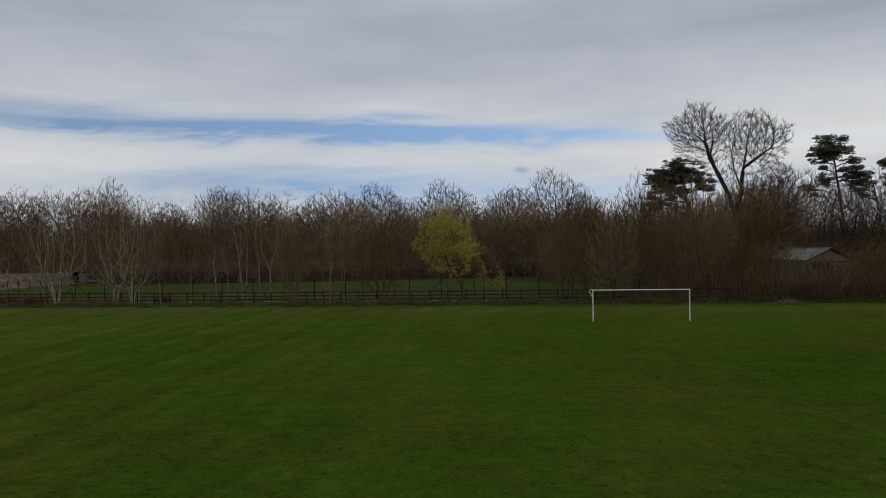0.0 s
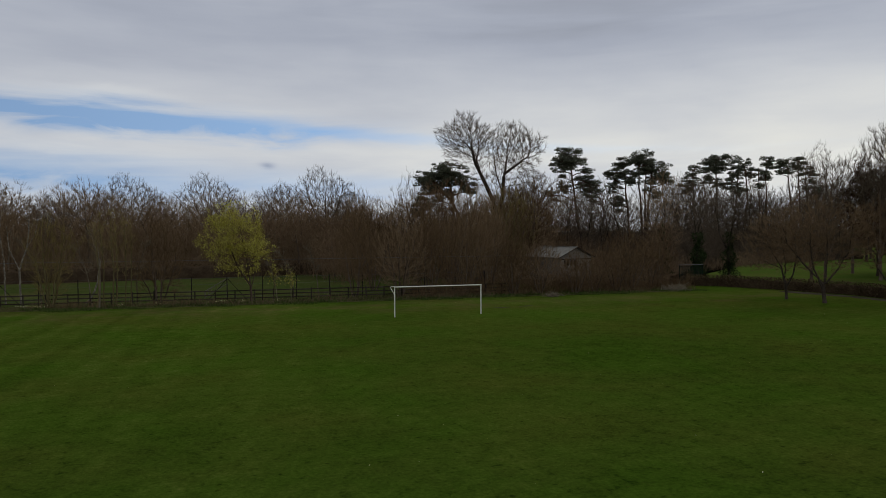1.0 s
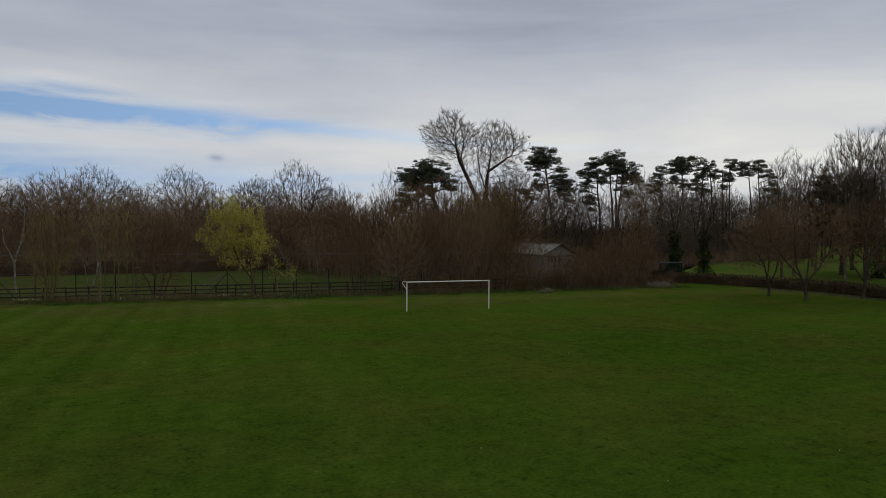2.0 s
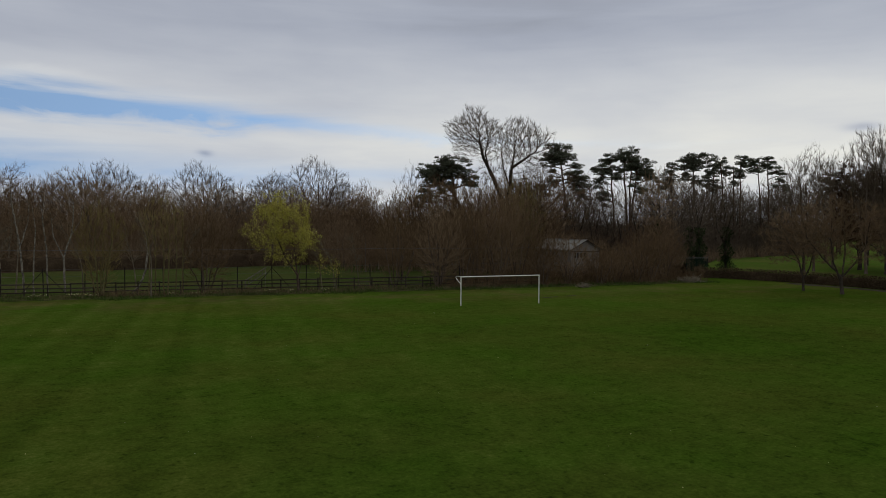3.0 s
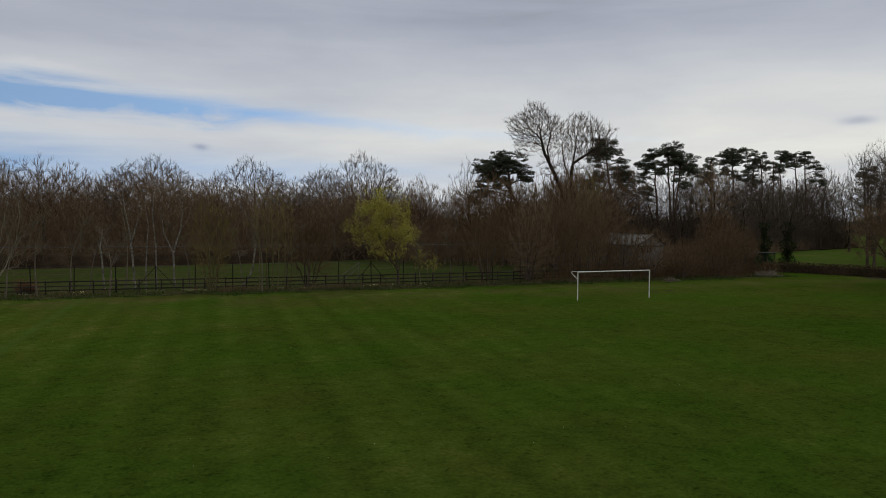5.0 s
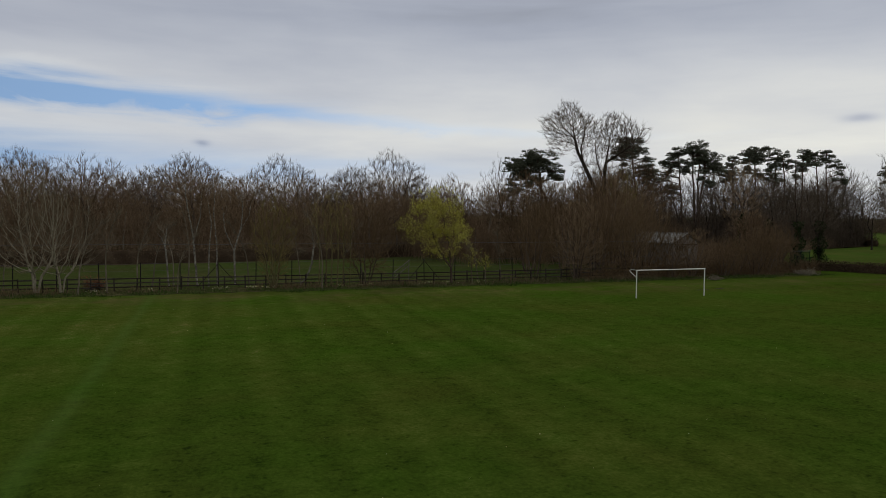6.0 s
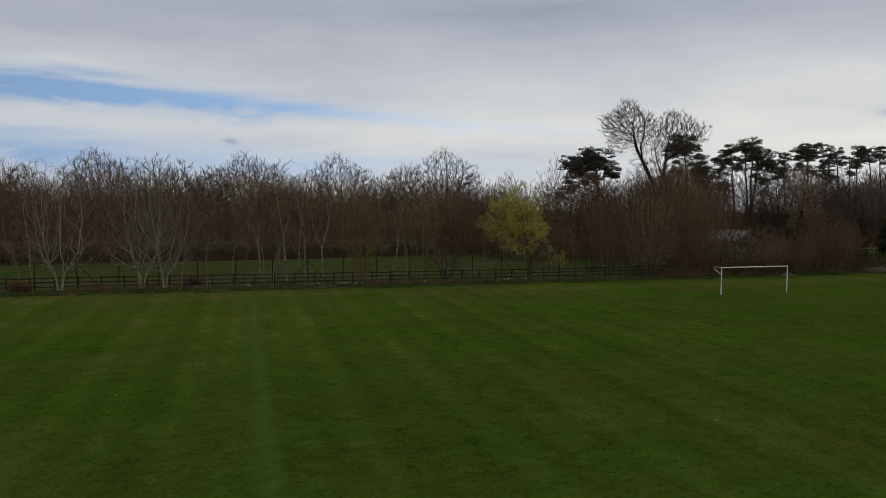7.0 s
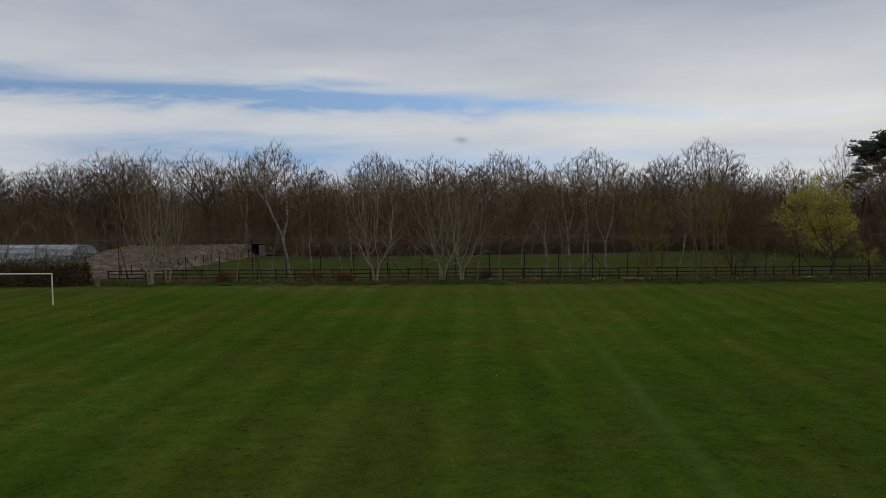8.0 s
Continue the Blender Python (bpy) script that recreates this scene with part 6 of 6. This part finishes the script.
beech = colony_tree("beech_tree", 125, "dark tree still full of dead copper-brown leaves", [[(0, 0, -0.2), (0, 0, 3.0), (0.2, 0.1, 8.0), (0.1, 0.1, 12.5)], [(0, 0, 2.8), (-1.8, 0.2, 5.0), (-3.2, 0.2, 8.0)], [(0, 0, 3.2), (2.0, 0.1, 5.6), (3.0, -0.2, 8.8)]],
                    [((0, 0, 9.6), (5.2, 5.0, 6.2), 1700)], 0.30, 0.42, 0.55, 0.008, 0.08, 0.2, DARK_BARK, DARK_TWIG, 4, 0.7, 0.2, 0.5, 0.04, leaf=(DEAD_LEAF, 24000, 0.15, 3.0), hollow=0.0)
beech.matrix_basis = facing(93.5, 66.5, 0, 1.0, 1.0)
copy_thing(beech, facing(107.0, 73.5, 120, 0.95, 1.0))
copy_thing(oak, facing(104.0, 66.0, 250, 1.0, 0.98))
copy_thing(oak, facing(92.0, 48.0, 130, 1.0, 1.0))
copy_thing(slender, facing(112.0, 84.0, 40, 1.1, 1.02))
copy_thing(oak, facing(100.0, 55.0, 80, 1.0, 1.05))
ivied(slender, 95.0, 62.0, 10, 0.9, 0.85, 305, "tall tree with dark ivy climbing its trunk")

# ---- hedges, brush, shrubs ----
hedge("hedge", [(60.5, 68.6), (63.2, 66.0), (65.6, 58.0), (66.4, 50.0), (65.0, 42.0), (62.0, 32.0)], 1.3, 1.25, "low clipped brown-green hedge along the path", 15000, LITTER, HEDGE_LEAF, 401, leaf=0.10)
hedge("hedge", [(-62.9, 81.2), (-66.5, 81.8), (-74, 83.0), (-84, 85.0), (-98, 88.0)], 1.6, 2.0, "dark brown clipped hedge in front of the polytunnel", 15000, LITTER, HEDGE_LEAF, 402, leaf=0.13)
hedge("hedge", [(-44, 115.2), (-14, 112.6), (8, 113.0), (28, 116.0)], 2.0, 2.3, "long dark leafless hedge at the back of the second field", 10000, LITTER, HEDGE_LEAF, 403, leaf=0.10)


hedge("hedge", [(150, 110), (170, 131), (190, 153), (228, 196)], 2.0, 1.9, "dark unclipped hedge along the far side of the meadow", 9000, LITTER, HEDGE_LEAF, 404, leaf=0.12)


def copper_shrub(x, y, s, seed):
    rng = np.random.default_rng(seed)
    ob = thing("copper_shrub", pose(x, y, 0), "small shrub holding dry copper-red leaves by the fence", "shrub", "copper shrubs")
    n = 90
    A = np.concatenate([rng.normal(size=(n, 2)) * 0.25 * s, np.full((n, 1), -0.03)], 1)
    d = rng.normal(size=(n, 3)) * 0.4
    d[:, 2] = 1
    T = A + d * rng.uniform(0.6, 1.3, (n, 1)) * s
    v, f = cones(A, T, np.full(n, 0.012))
    part_np("stalk_cluster", mesh_np("stalk_cluster", v, None, f, BARK), ob)
    u = rng.uniform(0.3, 1.0, (900, 1))
    k = rng.integers(0, n, 900)
    v, f = leaves(rng, A[k] * (1 - u) + T[k] * u + rng.normal(size=(900, 3)) * 0.10 * s, 0.055)
    part_np("foliage", mesh_np("foliage", v, None, f, RED_LEAF), ob)


for i, (x, y, s) in enumerate([(-42.5, 80.2, 1.0), (-41.2, 80.4, 0.9), (-39.0, 79.6, 1.0), (-38.2, 79.4, 0.8), (-50.2, 81.6, 1.0), (-25.0, 79.0, 1.1), (-24.3, 79.0, 0.9), (-50.9, 82.0, 0.8)]):
    copper_shrub(x, y, s, 500 + i)


def brush_pile(x, y, s, seed):
    rng = np.random.default_rng(seed)
    ob = thing("brush_pile", pose(x, y, 0), "heap of cut pale branches lying on the grass", "brush pile")
    n = 75
    C = rng.normal(size=(n, 3)) * np.array([0.75, 0.5, 0.26]) * s
    C[:, 2] = np.abs(C[:, 2]) + 0.05
    d = rng.normal(size=(n, 3)) * np.array([1, 1, 0.6])
    d /= np.linalg.norm(d, axis=1, keepdims=True)
    ln = rng.uniform(0.3, 0.8, (n, 1)) * s
    P = np.stack([C - d * ln, C, C + d * ln], 1)
    P[:, :, 2] = np.maximum(P[:, :, 2], 0.02)
    v, q = tubes(P, taper_r(rng.uniform(0.015, 0.04, n), 3, 0.5), 4)
    part_np("tangle", mesh_np("tangle", v, q, None, GREY_BARK), ob)


brush_pile(54.3, 63.2, 0.95, 601)
brush_pile(53.2, 63.4, 0.7, 602)
brush_pile(37.3, 62.9, 0.55, 603)

n = 1300
x = rng.uniform(-96, -65.5, n)
thicket("brambles", np.stack([x, 83.8 - (x + 66) * 0.2 + rng.uniform(0, 4.0, n)], 1), 2.3, 4.3, DARK_TWIG, "dark scraggly leafless scrub in front of the polytunnel", 24, radius=0.026, side=9, spread=0.4)

# ---- the shed ----
def shed(m):
    ob = thing("shed", m, "pale gabled shed with a grey corrugated roof among bushes", "shed")
    w, ln, eave, ridge = 2.75, 7.8, 3.35, 4.6
    for s in (-1, 1):
        part("side_wall", box_bm((0.15, ln, eave), (s * (w - 0.08), ln / 2, eave / 2)), SHED_WALL, ob)
    for y in (0.08, ln - 0.08):
        bm = bmesh.new()
        pr = [(-w + .16, 0), (w - .16, 0), (w - .16, eave), (0, ridge - 0.08), (-w + .16, eave)]
        a = [bm.verts.new((px, y - 0.06, pz)) for px, pz in pr]
        b = [bm.verts.new((px, y + 0.06, pz)) for px, pz in pr]
        bm.faces.new(a), bm.faces.new(b[::-1])
        for k in range(5):
            bm.faces.new((a[k], b[k], b[(k + 1) % 5], a[(k + 1) % 5]))
        bmesh.ops.recalc_face_normals(bm, faces=bm.faces[:])
        part("gable", bm, SHED_WALL, ob)
    for s in (-1, 1):
        bm = bmesh.new()
        n = 74
        rows = []
        for k in range(n + 1):
            y = -0.35 + (ln + 0.7) * k / n
            dz = 0.03 * math.sin(k * math.pi / 2)
            rows.append([bm.verts.new((0.0, y, ridge + 0.06 + dz)), bm.verts.new((s * (w + 0.35), y, eave - 0.10 + dz)),
                         bm.verts.new((s * (w + 0.35), y, eave - 0.15 + dz)), bm.verts.new((0.0, y, ridge + 0.01 + dz))])
        for r0, r1 in zip(rows, rows[1:]):
            for k in range(4):
                bm.faces.new((r0[k], r1[k], r1[(k + 1) % 4], r0[(k + 1) % 4]))
        bm.faces.new(rows[0]), bm.faces.new(rows[-1][::-1])
        bmesh.ops.recalc_face_normals(bm, faces=bm.faces[:])
        part("roof_slope", bm, ROOFING, ob)
    part("ridge_cap", box_bm((0.3, ln + 0.7, 0.05), (0, ln / 2, ridge + 0.11), 0.01), ROOFING, ob)
    part("bargeboard", tube_bm([(-w - 0.3, -0.36, eave - 0.1), (0, -0.36, ridge + 0.02), (w + 0.3, -0.36, eave - 0.1)], 0.06, 4), FENCE_WOOD, ob)
    # dark rail across the gable; under it pale boards and unlit openings painted near-black
    part("rail", box_bm((2 * w - 0.2, 0.05, 0.12), (0, -0.03, 3.0), 0.01), FENCE_WOOD, ob)
    for x in (-1.9, -1.35, -0.75, -0.1):
        part("window", box_bm((0.34, 0.03, 0.75), (x, -0.012, 2.48), 0.008), DARK, ob)
    d = part("door", box_bm((1.1, 0.06, 2.0), (0.9, -0.02, 1.0), 0.01), HUT_WOOD, ob)
    part("handle", box_bm((0.04, 0.05, 0.16), (0.5, -0.07, 1.0)), IRON, d)
    return ob


shed(pose(52.8, 81.4, 0, 0, 0, 5))

# ---- the polytunnel, hut and low fence by the soil ----
def polytunnel(m):
    ob = thing("polytunnel", m, "long white polytunnel with hooped frame behind the hedge", "polytunnel")
    w, h, ln, k = 3.2, 2.7, 30.0, 14
    arc = [(-w * math.cos(math.pi * i / k), h * math.sin(math.pi * i / k) ** 0.75) for i in range(k + 1)]
    hoop = bm_mesh("hoop", tube_bm([(0, y * 0.995, z * 0.995) for y, z in arc], 0.022, 6), WIRE)
    bays = 20
    for b in range(bays + 1):
        share("hoop", hoop, ob, Matrix.Translation((-ln * b / bays, 0, 0)))
    for b in range(1, bays):
        bm = bmesh.new()
        x0, x1 = -ln * b / bays - 0.04, -ln * (b + 1) / bays + 0.04
        # sheeting sags a little between hoops
        rows = []
        for f in (0, 0.5, 1):
            s = 1 - (0.022 if f == 0.5 else 0)
            rows.append([bm.verts.new((x0 + (x1 - x0) * f, y * s, z * s)) for y, z in arc])
        for r0, r1 in zip(rows, rows[1:]):
            for i in range(k):
                bm.faces.new((r0[i], r1[i], r1[i + 1], r0[i + 1]))
        bmesh.ops.solidify(bm, geom=bm.faces[:], thickness=0.01)
        part("sheet", bm, TUNNEL, ob)
    part("purlin", tube_bm([(0.1, 0, h + 0.03), (-ln - 0.1, 0, h + 0.03)], 0.03, 6), WIRE, ob)
    for y, z in (arc[4], arc[10]):
        part("purlin", tube_bm([(0.1, y, z), (-ln - 0.1, y, z)], 0.025, 6), WIRE, ob)
    for y in (-1.2, 0.0, 1.2):
        part("end_post", tube_bm([(0.05, y, -0.1), (0.05, y, 2.45)], 0.035, 6), HUT_WOOD, ob)
    part("end_rail", tube_bm([(0.05, -3.0, 1.15), (0.05, 3.0, 1.15)], 0.03, 6), HUT_WOOD, ob)
    return ob


polytunnel(pose(-70.5, 106.5, 0, 0, 0, -14))


def hut(m):
    ob = thing("hut", m, "small open-fronted grey board hut at the soil's edge", "hut")
    for i in range(8):
        part("board", box_bm((0.03, 0.23, 2.0), (-1.2, 0.13 + i * 0.25, 1.0)), HUT_WOOD, ob)
        part("board", box_bm((0.03, 0.23, 2.0), (1.2, 0.13 + i * 0.25, 1.0)), HUT_WOOD, ob)
    for i in range(5):
        part("board", box_bm((0.22, 0.03, 1.95), (0.1 + i * 0.235, -0.02, 0.98)), HUT_WOOD, ob)
    # the back wall is coloured near-black for the hut's inner shade
    part("back_wall", box_bm((2.4, 0.04, 2.0), (0, 2.05, 1.0)), DARK, ob)
    bm = box_bm((2.7, 2.5, 0.06), (0, 1.0, 2.1))
    bmesh.ops.rotate(bm, verts=bm.verts, cent=(0, 1, 2.1), matrix=Matrix.Rotation(radians(-5), 3, "X"))
    part("roof", bm, HUT_WOOD, ob)
    return ob


hut(pose(-51.3, 118.6, 0, 0, 0, 12) @ Matrix.Scale(0.85, 4))

soil_fence = thing("low_fence", pose(-61.0, 88.5, 0), "row of short timber posts with wire beside the soil", "fence")
peg = bm_mesh("post", box_bm((0.10, 0.10, 1.3), (0, 0, 0.5), 0.01), FENCE_WOOD)
ends = []
for i in range(17):
    f = i / 16
    p = Vector((-1.5 + 9.4 * f + 1.5 * f * f, 1.0 + 27.0 * f, 0))
    share("post", peg, soil_fence, Matrix.LocRotScale(p, Euler((0.03 * (i % 3 - 1), 0.02 * (i % 2), 0.3 * i)), None))
    ends.append(p)
for h in (0.45, 0.95):
    part("wire", tube_bm([(p.x, p.y, h) for p in ends], 0.008, 4), WIRE, soil_fence)

part_pillar = thing("stone_pillar", pose(-61.9, 80.2, 0), "short pale stone gate pillar at the fence's end", "pillar")
part("shaft", box_bm((0.36, 0.32, 0.75), (0, 0, 0.34), 0.05), STONE, part_pillar)
part("cap", box_bm((0.42, 0.38, 0.08), (0, 0, 0.75), 0.03), STONE, part_pillar)

# ---- gate by the hedge ----
gate = thing("gate", pose(61.0, 70.4, 0, 0, 0, -14), "dark green tall metal gate between hedge and bushes", "gate")
for x in (0, 1.6, 3.2):
    part("post", tube_bm([(x, 0, -0.1), (x, 0, 2.4)], 0.05, 8), GATE_GREEN, gate)
for x0 in (0.0, 1.6):
    for h in (0.12, 1.2, 2.3):
        part("rail", box_bm((1.5, 0.04, 0.05), (x0 + 0.8, 0, h)), GATE_GREEN, gate)
    for k in range(13):
        part("bar", box_bm((0.035, 0.02, 2.2), (x0 + 0.1 + k * 0.115, 0, 1.2)), GATE_GREEN, gate)
part("top_bar", tube_bm([(-0.1, 0, 2.45), (3.3, 0, 2.45)], 0.035, 8), WIRE, gate, "pale galvanised bar along the top")

# ---- hurdle in the second field ----
hurdle = thing("hurdle", pose(4.0, 77.0, 0, 0, 0, 20), "grey timber hurdle tilted on its stand in the field", "hurdle")
part("rail", tube_bm([(0, 0, 0.15), (2.6, 0, 1.5)], 0.04, 6), HUT_WOOD, hurdle)
part("rail", tube_bm([(0, 0.0, 0.75), (2.6, 0, 2.05)], 0.04, 6), HUT_WOOD, hurdle)
for k in range(8):
    x = 0.1 + k * 0.34
    part("slat", tube_bm([(x, 0, 0.2 + x * 0.52 - 0.05), (x, 0, 0.85 + x * 0.5)], 0.022, 5), HUT_WOOD, hurdle)
for x, z in ((0.05, 0.75), (2.5, 2.0)):
    part("leg", tube_bm([(x, 0.05, z), (x, 0.05, -0.1)], 0.035, 6), HUT_WOOD, hurdle)


# ---- daffodils ----
def daffodils(x, y, n, seed):
    rng = np.random.default_rng(seed)
    ob = thing("daffodil_clump", pose(x, y, 0), "clump of pale yellow daffodils on the verge", "daffodils", "daffodils along the verge")
    A = np.concatenate([rng.normal(size=(n, 2)) * np.array([0.45, 0.18]), np.full((n, 1), -0.02)], 1)
    T = A + np.array([0, 0, 0.34]) + rng.normal(size=(n, 3)) * 0.05
    B = np.concatenate([A, A + rng.normal(size=A.shape) * [0.05, 0.05, 0]])
    v, f = cones(B, np.concatenate([T, A + rng.normal(size=A.shape) * [0.1, 0.1, 0.02] + [0, 0, 0.3]]), np.full(2 * n, 0.010))
    tagged(part_np("stalk_cluster", mesh_np("stalk_cluster", v, None, f, TUFT), ob), kind="stuff")
    v, f = leaves(rng, np.repeat(T, 3, axis=0), 0.045)
    part_np("bloom", mesh_np("bloom", v, None, f, PETAL), ob, "pale yellow flower heads")["kind"] = "stuff"


for i, (x, n) in enumerate([(-24.8, 22), (-20.6, 14), (-14.5, 16), (-11.8, 26), (-10.6, 18), (-4.0, 8), (4.8, 18), (10.2, 12), (-1.2, 10), (7.0, 10), (-46.5, 8)]):
    daffodils(x, edge_y(x) + 1.6, n, 700 + i)

# small white litter and daisies in the mown grass
n = 240
x, y = rng.uniform(-60, 60, n), rng.uniform(14, 64, n)
v, f = leaves(rng, np.stack([x, y, np.full(n, 0.03)], 1), 0.022)
tagged(new("daisies", mesh_np("daisies", v, None, f, PETAL)), "scattered daisies in the mown grass", "daisies", kind="stuff")
